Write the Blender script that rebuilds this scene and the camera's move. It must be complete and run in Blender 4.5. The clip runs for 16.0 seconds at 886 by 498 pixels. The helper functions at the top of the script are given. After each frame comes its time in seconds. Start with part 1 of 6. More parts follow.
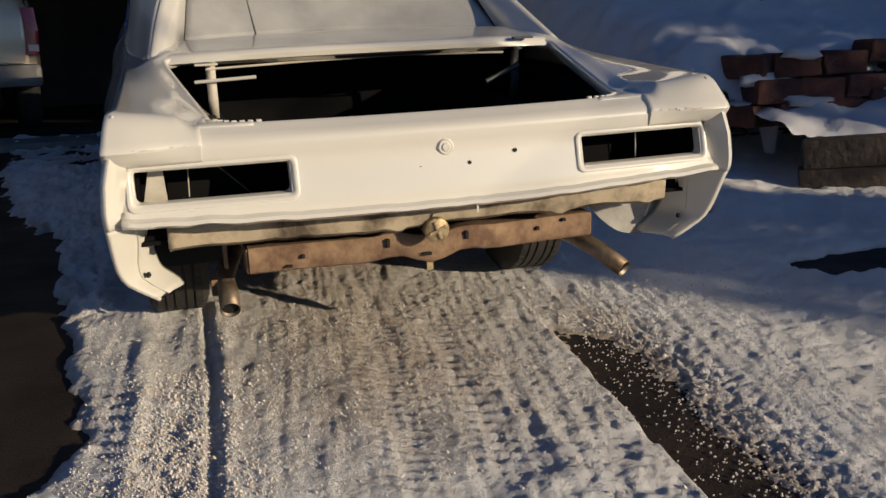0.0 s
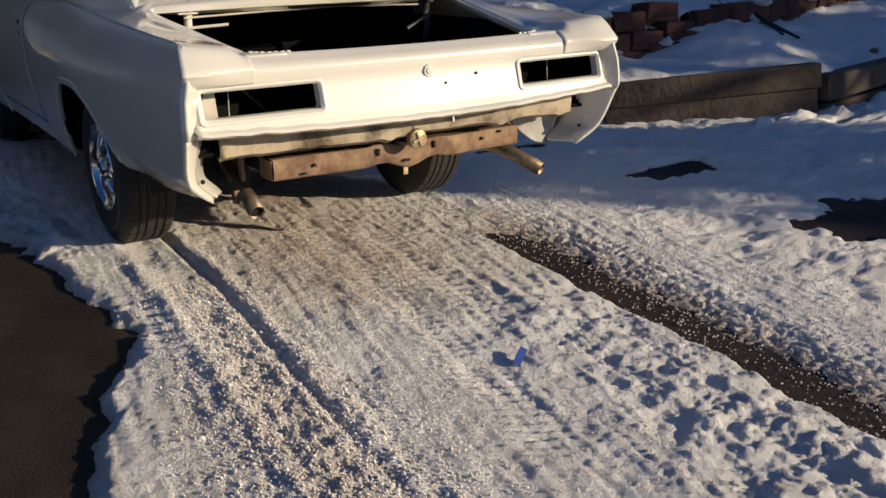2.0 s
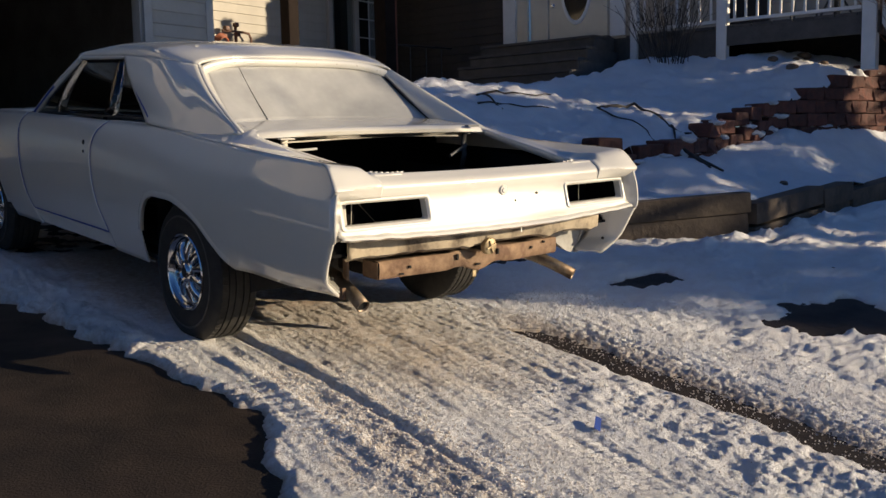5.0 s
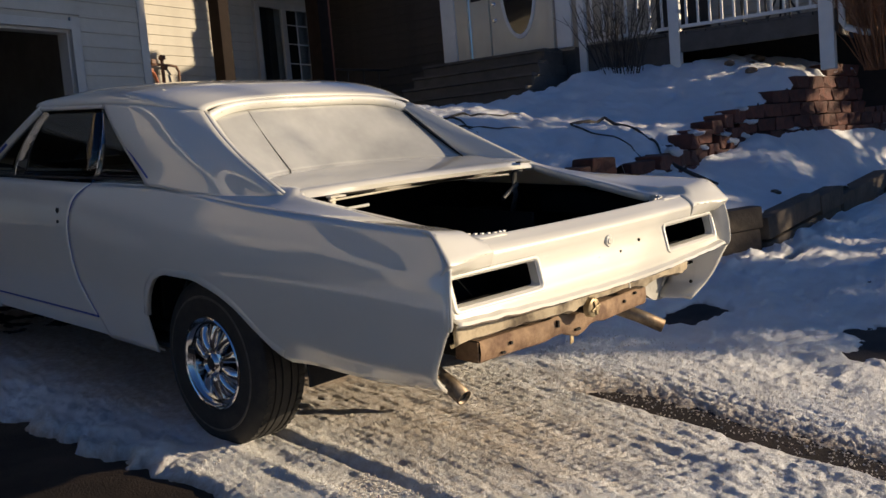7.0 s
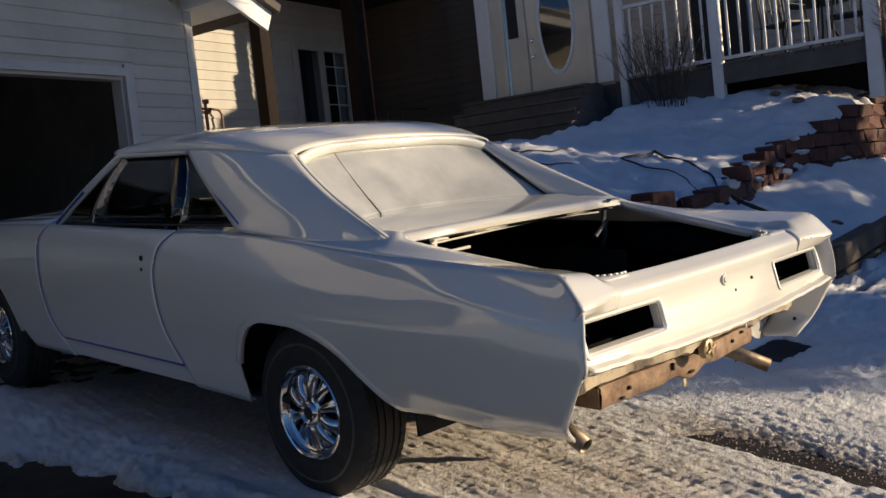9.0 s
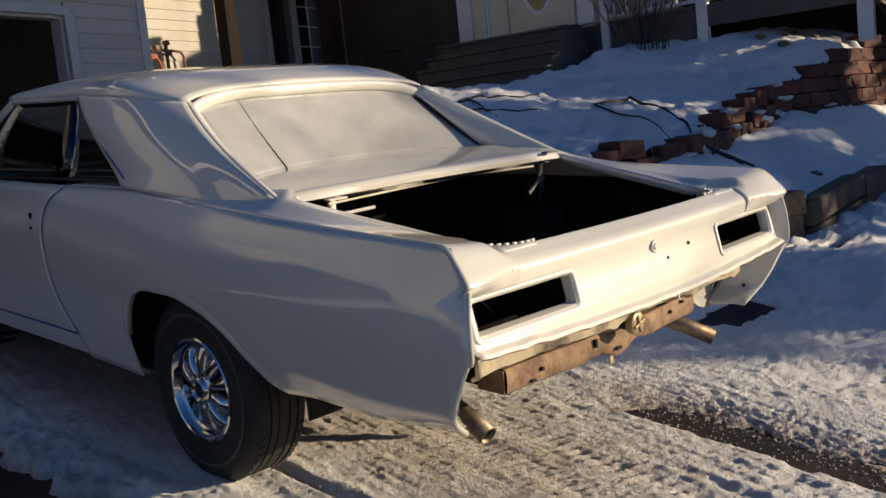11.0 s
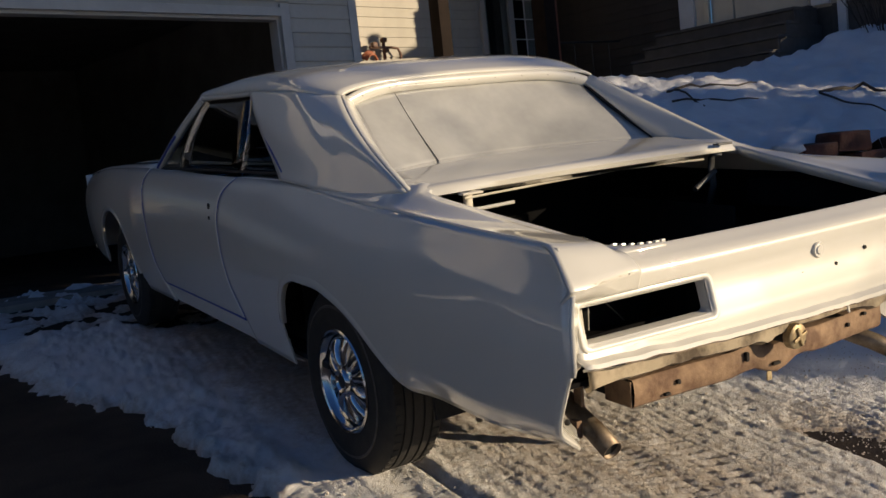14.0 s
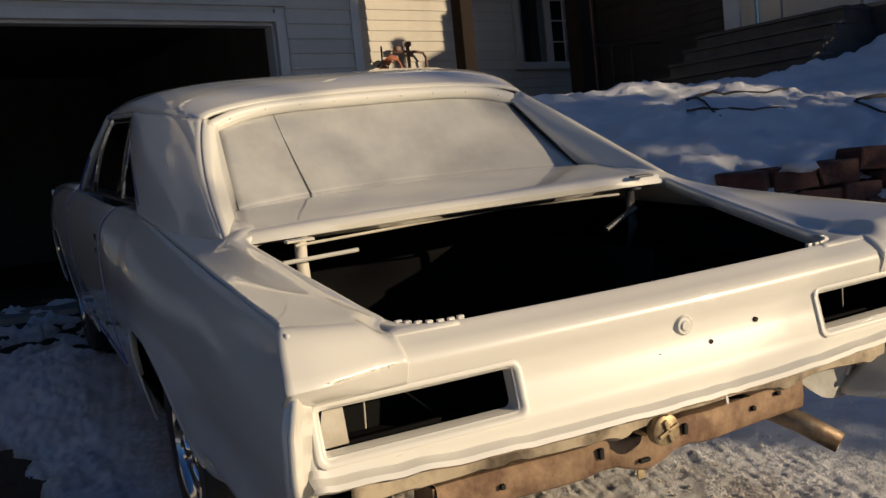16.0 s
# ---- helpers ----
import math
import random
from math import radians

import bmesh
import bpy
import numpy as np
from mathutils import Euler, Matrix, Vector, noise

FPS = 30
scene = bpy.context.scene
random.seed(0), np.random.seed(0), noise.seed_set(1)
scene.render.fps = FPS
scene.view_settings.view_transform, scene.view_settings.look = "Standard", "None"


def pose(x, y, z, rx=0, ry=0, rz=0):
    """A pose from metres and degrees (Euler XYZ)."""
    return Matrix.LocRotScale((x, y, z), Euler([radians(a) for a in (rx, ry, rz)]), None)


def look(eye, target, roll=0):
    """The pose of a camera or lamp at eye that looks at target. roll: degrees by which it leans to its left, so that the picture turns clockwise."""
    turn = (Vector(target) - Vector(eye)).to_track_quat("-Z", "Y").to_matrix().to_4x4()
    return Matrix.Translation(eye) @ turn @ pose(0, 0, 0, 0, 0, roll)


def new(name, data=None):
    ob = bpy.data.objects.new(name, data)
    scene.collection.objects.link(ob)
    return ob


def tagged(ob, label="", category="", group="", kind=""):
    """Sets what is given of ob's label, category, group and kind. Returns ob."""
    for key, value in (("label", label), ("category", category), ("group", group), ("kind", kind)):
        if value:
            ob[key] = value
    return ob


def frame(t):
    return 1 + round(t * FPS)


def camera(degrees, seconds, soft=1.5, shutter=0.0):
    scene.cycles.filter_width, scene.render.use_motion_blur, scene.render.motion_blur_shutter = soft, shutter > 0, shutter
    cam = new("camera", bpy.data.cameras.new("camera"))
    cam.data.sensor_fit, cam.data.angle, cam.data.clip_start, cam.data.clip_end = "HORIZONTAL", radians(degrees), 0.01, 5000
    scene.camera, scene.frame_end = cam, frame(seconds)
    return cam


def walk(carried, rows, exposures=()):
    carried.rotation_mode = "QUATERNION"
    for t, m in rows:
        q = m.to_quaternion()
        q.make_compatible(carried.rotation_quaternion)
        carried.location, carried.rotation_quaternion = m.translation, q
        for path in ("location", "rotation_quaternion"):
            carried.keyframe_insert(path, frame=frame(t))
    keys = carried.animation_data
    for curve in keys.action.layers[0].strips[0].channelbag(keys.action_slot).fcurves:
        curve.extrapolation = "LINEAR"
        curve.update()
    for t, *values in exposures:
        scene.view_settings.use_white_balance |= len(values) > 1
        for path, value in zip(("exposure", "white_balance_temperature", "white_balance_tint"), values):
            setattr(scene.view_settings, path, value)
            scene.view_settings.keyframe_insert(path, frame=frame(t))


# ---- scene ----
cam = camera(51.36, 16.0)
PATH = [
    (0, (-0.698, -2.492, 1.043), (-0.186, -0.604, 0.627), -1.78),
    (0.5, (-0.984, -2.618, 1.011), (-0.360, -0.759, 0.619), -3.40),
    (1, (-1.253, -2.769, 0.983), (-0.474, -0.976, 0.561), -2.07),
    (1.5, (-1.484, -2.914, 0.950), (-0.655, -1.145, 0.519), -1.79),
    (2, (-1.701, -2.880, 0.946), (-0.694, -1.219, 0.474), -2.51),
    (2.5, (-1.901, -2.968, 0.924), (-0.828, -1.357, 0.419), -3.75),
    (3, (-2.156, -3.018, 0.950), (-1.047, -1.404, 0.542), -3.72),
    (3.5, (-2.462, -3.064, 0.955), (-1.253, -1.506, 0.623), -5.28),
    (4, (-2.576, -3.141, 0.961), (-1.370, -1.564, 0.710), -3.19),
    (4.2, (-2.625, -3.131, 0.962), (-1.419, -1.552, 0.733), -2.24),
    (6.3, (-2.756, -2.290, 1.041), (-1.376, -0.863, 0.801), -4.79),
    (6.5, (-2.785, -2.176, 1.077), (-1.377, -0.777, 0.834), -5.79),
    (7, (-2.749, -1.966, 1.124), (-1.343, -0.557, 0.935), -4.88),
    (7.5, (-2.768, -1.808, 1.137), (-1.390, -0.366, 0.992), -4.02),
    (8, (-2.883, -1.681, 1.166), (-1.469, -0.274, 1.020), -6.58),
    (8.2, (-2.910, -1.674, 1.171), (-1.523, -0.236, 1.069), -5.79),
    (10.3, (-2.650, -1.721, 1.156), (-1.277, -0.273, 1.030), -6.67),
    (10.5, (-2.555, -1.719, 1.154), (-1.183, -0.272, 0.997), -5.42),
    (11, (-2.408, -1.641, 1.167), (-1.036, -0.203, 0.941), -5.96),
    (11.5, (-2.196, -1.671, 1.151), (-0.925, -0.143, 0.927), -5.27),
    (12, (-2.063, -1.726, 1.147), (-0.869, -0.140, 0.910), -5.89),
    (12.5, (-2.056, -1.732, 1.150), (-0.895, -0.115, 0.957), -5.44),
    (13, (-2.078, -1.750, 1.146), (-0.968, -0.093, 0.988), -5.05),
    (13.5, (-2.101, -1.745, 1.152), (-1.106, -0.018, 0.983), -5.12),
    (14, (-2.095, -1.720, 1.134), (-1.121, 0.017, 0.946), -6.11),
    (14.5, (-1.997, -1.718, 1.139), (-0.970, -0.014, 0.937), -6.05),
    (15, (-1.785, -1.751, 1.154), (-0.835, -0.002, 0.962), -3.48),
    (15.5, (-1.557, -1.645, 1.167), (-0.660, 0.134, 0.996), -3.73),
    (16, (-1.271, -1.627, 1.173), (-0.448, 0.188, 1.002), -5.88),
]
walk(cam, [(t, look(eye, target, roll)) for t, eye, target, roll in PATH],
     [(0, -0.30, 6300, 10), (1.5, -0.02, 6350, 10), (3, 0.14, 6350, 10), (7, 0.22, 6550, 10), (10.5, 0.28, 6500, 10), (12, -0.05, 6550, 10), (14.5, -0.06, 6650, 10), (16, -0.18, 6750, 10)])

TH = radians(12)
SUN_AZ = Vector((0.695, -0.719))      # towards the sun, on plan
SUN_EL = radians(12)

world = bpy.data.worlds.new("sky")
scene.world = world
world.use_nodes = True
wt = world.node_tree
sky = wt.nodes.new("ShaderNodeTexSky")
sky.sky_type, sky.sun_disc = "NISHITA", False
sky.sun_elevation = SUN_EL
sky.ozone_density = 5.0
sky.sun_rotation = math.atan2(SUN_AZ.x, SUN_AZ.y)
clear = wt.nodes.new("ShaderNodeMix")
clear.data_type, clear.blend_type = "RGBA", "MULTIPLY"
clear.inputs[0].default_value = 1.0
clear.inputs[7].default_value = (0.80, 0.93, 1.16, 1)
wt.links.new(sky.outputs[0], clear.inputs[6])
wt.links.new(clear.outputs[2], wt.nodes["Background"].inputs[0])
wt.nodes["Background"].inputs[1].default_value = 0.078

sun = new("sun", bpy.data.lights.new("sun", "SUN"))
sun.data.energy, sun.data.angle, sun.data.color = 6.2, radians(0.53), (1.0, 0.81, 0.56)
sun_dir = Vector((SUN_AZ.x * math.cos(SUN_EL), SUN_AZ.y * math.cos(SUN_EL), math.sin(SUN_EL)))
sun.matrix_world = look(sun_dir * 30, (0, 0, 0))

# ---- materials
def material(name, col, rough=0.6, metal=0.0, col2=None, scale=8.0, detail=6.0, bump=0.0, bump_scale=60.0, coat=0.0,
             low=0.35, high=0.65, rvar=0.0, per_piece=0.0, spec=0.5):
    """A surface with colour varied at two scales, relief and gloss. per_piece: brightness that varies from object to object."""
    m = bpy.data.materials.new(name)
    m.use_nodes = True
    nt = m.node_tree
    b = nt.nodes["Principled BSDF"]
    b.inputs["Roughness"].default_value, b.inputs["Metallic"].default_value = rough, metal
    b.inputs["Coat Weight"].default_value = coat
    b.inputs["Coat Roughness"].default_value = 0.025
    b.inputs["Coat IOR"].default_value = 1.75
    b.inputs["Specular IOR Level"].default_value = spec
    tc = nt.nodes.new("ShaderNodeTexCoord")
    n1 = nt.nodes.new("ShaderNodeTexNoise")
    n1.inputs["Scale"].default_value, n1.inputs["Detail"].default_value = scale, detail
    n1.inputs["Roughness"].default_value = 0.62
    nt.links.new(tc.outputs["Object"], n1.inputs["Vector"])
    ramp = nt.nodes.new("ShaderNodeMapRange")
    ramp.inputs[1].default_value, ramp.inputs[2].default_value = low, high
    nt.links.new(n1.outputs["Fac"], ramp.inputs[0])
    mix = nt.nodes.new("ShaderNodeMix")
    mix.data_type = "RGBA"
    mix.inputs[6].default_value = (*col, 1)
    mix.inputs[7].default_value = (*(col2 or [c * 0.8 for c in col]), 1)
    nt.links.new(ramp.outputs[0], mix.inputs[0])
    out = mix.outputs[2]
    if per_piece:
        oi = nt.nodes.new("ShaderNodeObjectInfo")
        mr = nt.nodes.new("ShaderNodeMapRange")
        mr.inputs[3].default_value, mr.inputs[4].default_value = 1 - per_piece, 1 + per_piece
        nt.links.new(oi.outputs["Random"], mr.inputs[0])
        hs = nt.nodes.new("ShaderNodeHueSaturation")
        nt.links.new(mr.outputs[0], hs.inputs["Value"])
        nt.links.new(out, hs.inputs["Color"])
        out = hs.outputs[0]
    nt.links.new(out, b.inputs["Base Color"])
    if rvar:
        mr2 = nt.nodes.new("ShaderNodeMapRange")
        mr2.inputs[3].default_value, mr2.inputs[4].default_value = max(0.02, rough - rvar), min(1, rough + rvar)
        nt.links.new(n1.outputs["Fac"], mr2.inputs[0])
        nt.links.new(mr2.outputs[0], b.inputs["Roughness"])
    if bump:
        n2 = nt.nodes.new("ShaderNodeTexNoise")
        n2.inputs["Scale"].default_value, n2.inputs["Detail"].default_value = bump_scale, 5
        nt.links.new(tc.outputs["Object"], n2.inputs["Vector"])
        bp = nt.nodes.new("ShaderNodeBump")
        bp.inputs["Strength"].default_value = 1.0
        bp.inputs["Distance"].default_value = bump
        nt.links.new(n2.outputs["Fac"], bp.inputs["Height"])
        nt.links.new(bp.outputs[0], b.inputs["Normal"])
    return m


def glass_material(name, tint, rough=0.0):
    m = bpy.data.materials.new(name)
    m.use_nodes = True
    b = m.node_tree.nodes["Principled BSDF"]
    b.inputs["Base Color"].default_value = (*tint, 1)
    b.inputs["Roughness"].default_value = rough
    b.inputs["Transmission Weight"].default_value = 1.0
    b.inputs["IOR"].default_value = 1.5
    return m


PAINT = material("white_paint", (0.63, 0.61, 0.548), 0.36, col2=(0.605, 0.585, 0.523), scale=1.4, coat=1.0, bump=0.00012, bump_scale=5, rvar=0.05, spec=0.4)
# overspray on glass; the low grey and blotches also paint in dappled shade
OVERSPRAY_DAPPLE = material("overspray_glass_with_dapples", (0.43, 0.425, 0.40), 0.38, col2=(0.30, 0.30, 0.285), scale=3.5, detail=4, coat=0.7, rvar=0.1, spec=0.4)
PRIMER = material("dull_white_paint", (0.62, 0.59, 0.52), 0.55, col2=(0.42, 0.38, 0.31), scale=7, bump=0.001, bump_scale=40)
UNDER = material("tan_undercoat", (0.36, 0.30, 0.215), 0.8, col2=(0.07, 0.05, 0.033), scale=7, low=0.42, high=0.62, bump=0.003, bump_scale=30)
RUST = material("rusty_steel", (0.29, 0.19, 0.115), 0.82, col2=(0.12, 0.065, 0.038), scale=13, bump=0.0025, bump_scale=70)
HINGE = material("grey_hinge_steel", (0.07, 0.075, 0.08), 0.5, metal=0.3, col2=(0.04, 0.04, 0.042), scale=14)
DARK_STEEL = material("dirty_steel", (0.30, 0.25, 0.19), 0.5, metal=0.7, col2=(0.12, 0.08, 0.05), scale=14, bump=0.001, bump_scale=60)
# undercoating; also the painted dark of holes, pipe bores and under-deck shade
BLACK = material("black_undercoat_and_hole_shade", (0.012, 0.012, 0.013), 0.75, col2=(0.02, 0.018, 0.016), scale=12, bump=0.002, spec=0.25)
DROP = material("worn_grey_primer", (0.42, 0.41, 0.38), 0.6, col2=(0.22, 0.21, 0.19), scale=7, bump=0.001)
# near-black that puts the shade of open hollows into the colour
VOID = material("black_void_shade", (0.006, 0.006, 0.007), 0.9, col2=(0.008, 0.008, 0.008), scale=9, spec=0.05)
INTERIOR = material("dark_trim_and_room_gloom", (0.02, 0.02, 0.022), 0.6, spec=0.3)
RUBBER = material("tyre_rubber", (0.022, 0.021, 0.02), 0.72, col2=(0.035, 0.032, 0.028), scale=20, bump=0.001, bump_scale=90, spec=0.3)
WHITEWALL = material("pinstripe_rubber", (0.09, 0.08, 0.07), 0.7, col2=(0.05, 0.045, 0.04), scale=25)
CHROME = material("chrome", (0.60, 0.61, 0.63), 0.14, metal=1.0, col2=(0.55, 0.55, 0.56), scale=20, rvar=0.05)
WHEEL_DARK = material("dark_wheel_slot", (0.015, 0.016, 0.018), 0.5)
TAPE = material("blue_masking_tape", (0.02, 0.06, 0.30), 0.6, col2=(0.03, 0.05, 0.2), scale=20)
GLASS = glass_material("car_glass", (0.24, 0.26, 0.26))
BRASS = material("worn_fuel_cap", (0.50, 0.40, 0.24), 0.5, metal=0.6, col2=(0.26, 0.19, 0.11), scale=40, bump=0.001)

SIDING = material("grey_lap_siding", (0.42, 0.39, 0.335), 0.7, col2=(0.36, 0.335, 0.285), scale=3, bump=0.0015, bump_scale=25, per_piece=0.05)
CASING = material("grey_house_casing", (0.44, 0.42, 0.38), 0.55, col2=(0.38, 0.36, 0.33), scale=4, bump=0.001)
TRIM = material("white_house_trim", (0.74, 0.73, 0.70), 0.5, col2=(0.66, 0.65, 0.62), scale=4, bump=0.001)
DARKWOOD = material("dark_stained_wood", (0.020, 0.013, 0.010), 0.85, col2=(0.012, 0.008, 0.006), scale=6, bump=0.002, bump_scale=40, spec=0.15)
REDWOOD = material("redwood_stain", (0.22, 0.07, 0.035), 0.65, col2=(0.12, 0.04, 0.022), scale=6, bump=0.002, bump_scale=40)
GREYWOOD = material("weathered_step_board", (0.10, 0.09, 0.08), 0.8, col2=(0.065, 0.058, 0.052), scale=5, bump=0.002, bump_scale=50, per_piece=0.12)
DARKWALL = material("brown_siding", (0.065, 0.05, 0.037), 0.75, col2=(0.045, 0.035, 0.026), scale=3, bump=0.002, per_piece=0.06)
DOORPAINT = material("cream_door_paint", (0.62, 0.57, 0.46), 0.32, col2=(0.56, 0.51, 0.41), scale=3, coat=0.1)
HOUSEGLASS = glass_material("house_glass", (0.75, 0.8, 0.8))
CONCRETE = material("garage_concrete", (0.28, 0.26, 0.23), 0.85, col2=(0.18, 0.165, 0.145), scale=4, bump=0.002)
# low colour carries part of the unlit darkness of garage and room
GARAGE = material("darkened_garage_plaster", (0.12, 0.11, 0.10), 0.9, col2=(0.08, 0.075, 0.065), scale=3, bump=0.002)
TIMBER = material("retaining_timber", (0.105, 0.078, 0.054), 0.85, col2=(0.045, 0.033, 0.024), scale=5, bump=0.006, bump_scale=28, per_piece=0.2)
BLOCK = material("red_concrete_block", (0.115, 0.042, 0.03), 0.9, col2=(0.055, 0.025, 0.02), scale=8, bump=0.008, bump_scale=35, per_piece=0.3)
BRANCH = material("dark_branch", (0.05, 0.042, 0.036), 0.85, col2=(0.025, 0.022, 0.02), scale=20, bump=0.003)
BUSH = material("dry_twigs", (0.30, 0.13, 0.055), 0.85, col2=(0.17, 0.08, 0.04), scale=6, per_piece=0.1)
BARK = material("tree_bark", (0.12, 0.095, 0.075), 0.9, col2=(0.07, 0.055, 0.045), scale=6, bump=0.01, bump_scale=20)
NEEDLES = material("conifer_needles", (0.05, 0.085, 0.04), 0.7, col2=(0.03, 0.05, 0.025), scale=4)
TANPAINT = material("tan_metallic_paint", (0.55, 0.47, 0.33), 0.3, metal=0.3, col2=(0.50, 0.42, 0.30), scale=2, coat=0.5)
REDLENS = material("red_lens", (0.45, 0.02, 0.015), 0.12, col2=(0.32, 0.012, 0.01), scale=30, coat=0.6)
CLEARLENS = material("pale_lens", (0.75, 0.6, 0.52), 0.15, coat=0.6)
HOSE = material("red_rubber_hose", (0.34, 0.10, 0.045), 0.55, col2=(0.24, 0.07, 0.03), scale=12)
PIPE = material("brown_gas_pipe", (0.16, 0.075, 0.045), 0.6, col2=(0.08, 0.045, 0.03), scale=15, bump=0.001)
IRON = material("black_iron", (0.02, 0.02, 0.02), 0.5, col2=(0.03, 0.028, 0.025), scale=15)
STONE = material("tan_stone", (0.20, 0.14, 0.10), 0.9, col2=(0.10, 0.07, 0.05), scale=12, bump=0.006)


def snow_material(name, clean, packed, soil_shade):
    """Snow with grains, packed patches, and road dirt and painted shade where the sheet carries them."""
    m = material(name, clean, 0.75, col2=packed, scale=3.2, low=0.38, high=0.68, spec=0.35)
    nt = m.node_tree
    b = nt.nodes["Principled BSDF"]
    src = b.inputs["Base Color"].links[0].from_socket
    at = nt.nodes.new("ShaderNodeAttribute")
    at.attribute_name = "soil_shade"
    tc = nt.nodes.new("ShaderNodeTexCoord")
    n = nt.nodes.new("ShaderNodeTexNoise")
    n.inputs["Scale"].default_value, n.inputs["Detail"].default_value = 26, 8
    n.inputs["Roughness"].default_value = 0.7
    nt.links.new(tc.outputs["Object"], n.inputs["Vector"])
    add = nt.nodes.new("ShaderNodeMath")
    add.operation = "MULTIPLY_ADD"
    add.inputs[1].default_value, add.inputs[2].default_value = 1.5, -0.85
    nt.links.new(n.outputs["Fac"], add.inputs[0])
    s2 = nt.nodes.new("ShaderNodeMath")
    s2.operation, s2.use_clamp = "ADD", True
    nt.links.new(add.outputs[0], s2.inputs[0])
    nt.links.new(at.outputs["Fac"], s2.inputs[1])
    mul = nt.nodes.new("ShaderNodeMath")
    mul.operation, mul.use_clamp = "MULTIPLY", True
    gate = nt.nodes.new("ShaderNodeMath")
    gate.operation, gate.use_clamp = "MULTIPLY", True
    gate.inputs[1].default_value = 4.0
    nt.links.new(at.outputs["Fac"], gate.inputs[0])
    nt.links.new(s2.outputs[0], mul.inputs[0])
    nt.links.new(gate.outputs[0], mul.inputs[1])
    mix = nt.nodes.new("ShaderNodeMix")
    mix.data_type = "RGBA"
    nt.links.new(mul.outputs[0], mix.inputs[0])
    nt.links.new(src, mix.inputs[6])
    mix.inputs[7].default_value = (*soil_shade, 1)
    nt.links.new(mix.outputs[2], b.inputs["Base Color"])
    g1 = nt.nodes.new("ShaderNodeTexNoise")
    g1.inputs["Scale"].default_value, g1.inputs["Detail"].default_value = 95, 9
    g1.inputs["Roughness"].default_value = 0.75
    nt.links.new(tc.outputs["Object"], g1.inputs["Vector"])
    g2 = nt.nodes.new("ShaderNodeTexNoise")
    g2.inputs["Scale"].default_value, g2.inputs["Detail"].default_value = 300, 4
    nt.links.new(tc.outputs["Object"], g2.inputs["Vector"])
    bp0 = nt.nodes.new("ShaderNodeBump")
    bp0.inputs["Strength"].default_value, bp0.inputs["Distance"].default_value = 1.0, 0.005
    nt.links.new(g2.outputs["Fac"], bp0.inputs["Height"])
    bp = nt.nodes.new("ShaderNodeBump")
    bp.inputs["Strength"].default_value, bp.inputs["Distance"].default_value = 1.0, 0.015
    nt.links.new(g1.outputs["Fac"], bp.inputs["Height"])
    nt.links.new(bp0.outputs[0], bp.inputs["Normal"])
    nt.links.new(bp.outputs[0], b.inputs["Normal"])
    return m


DIRTY_ICE = material("dirty_ice", (0.80, 0.76, 0.71), 0.5, col2=(0.50, 0.42, 0.34), scale=40)
SNOW = snow_material("driveway_snow", (0.93, 0.93, 0.93), (0.84, 0.82, 0.80), (0.40, 0.29, 0.19))
HILLSNOW = snow_material("hill_snow", (0.84, 0.85, 0.88), (0.76, 0.77, 0.80), (0.3, 0.22, 0.16))
ASPHALT = material("wet_asphalt", (0.036, 0.025, 0.018), 0.7, col2=(0.012, 0.009, 0.007), scale=2.6, bump=0.004, bump_scale=110, rvar=0.2, spec=0.3)


# ---- mesh helpers
def finish(me, mat, smooth=0.0):
    if mat:
        me.materials.append(mat)
    if smooth:
        me.polygons.foreach_set("use_smooth", [True] * len(me.polygons))
        me.set_sharp_from_angle(angle=radians(smooth))
    me.update()
    return me


def mesh_of(name, verts, faces, mat, smooth=0.0):
    me = bpy.data.meshes.new(name)
    me.from_pydata([tuple(v) for v in verts], [], faces)
    return finish(me, mat, smooth)


def part(name, bm, mat, parent=None, label="", smooth=0.0):
    """Links a bmesh, or a mesh, as one object, under a thing or under a part."""
    if isinstance(bm, bmesh.types.BMesh):
        me = bpy.data.meshes.new(name)
        bmesh.ops.recalc_face_normals(bm, faces=bm.faces)
        bm.to_mesh(me)
        bm.free()
        finish(me, mat, smooth)
    else:
        me = bm
    ob = new(name, me)
    ob.parent = parent
    return tagged(ob, label) if label else ob


def empty(name, m, label, category, group="", kind=""):
    ob = new(name)
    ob.matrix_world = m
    return tagged(ob, label, category, group, kind)


def add_box(bm, c, s, m=None, bevel=0.0):
    """A box of size s round c, its edges rounded."""
    r = bmesh.ops.create_cube(bm, size=1.0)
    vs = r["verts"]
    bmesh.ops.scale(bm, vec=s, verts=vs)
    if bevel:
        es = list({e for v in vs for e in v.link_edges})
        r2 = bmesh.ops.bevel(bm, geom=es, offset=bevel, segments=2, affect="EDGES", profile=0.6)
        vs = list({v for f in r2["faces"] for v in f.verts} | {v for v in vs if v.is_valid})
    bmesh.ops.translate(bm, vec=c, verts=vs)
    if m is not None:
        bmesh.ops.transform(bm, matrix=m, verts=vs)
    return vs


def box_bm(c, s, m=None, bevel=0.0):
    bm = bmesh.new()
    add_box(bm, c, s, m, bevel)
    return bm


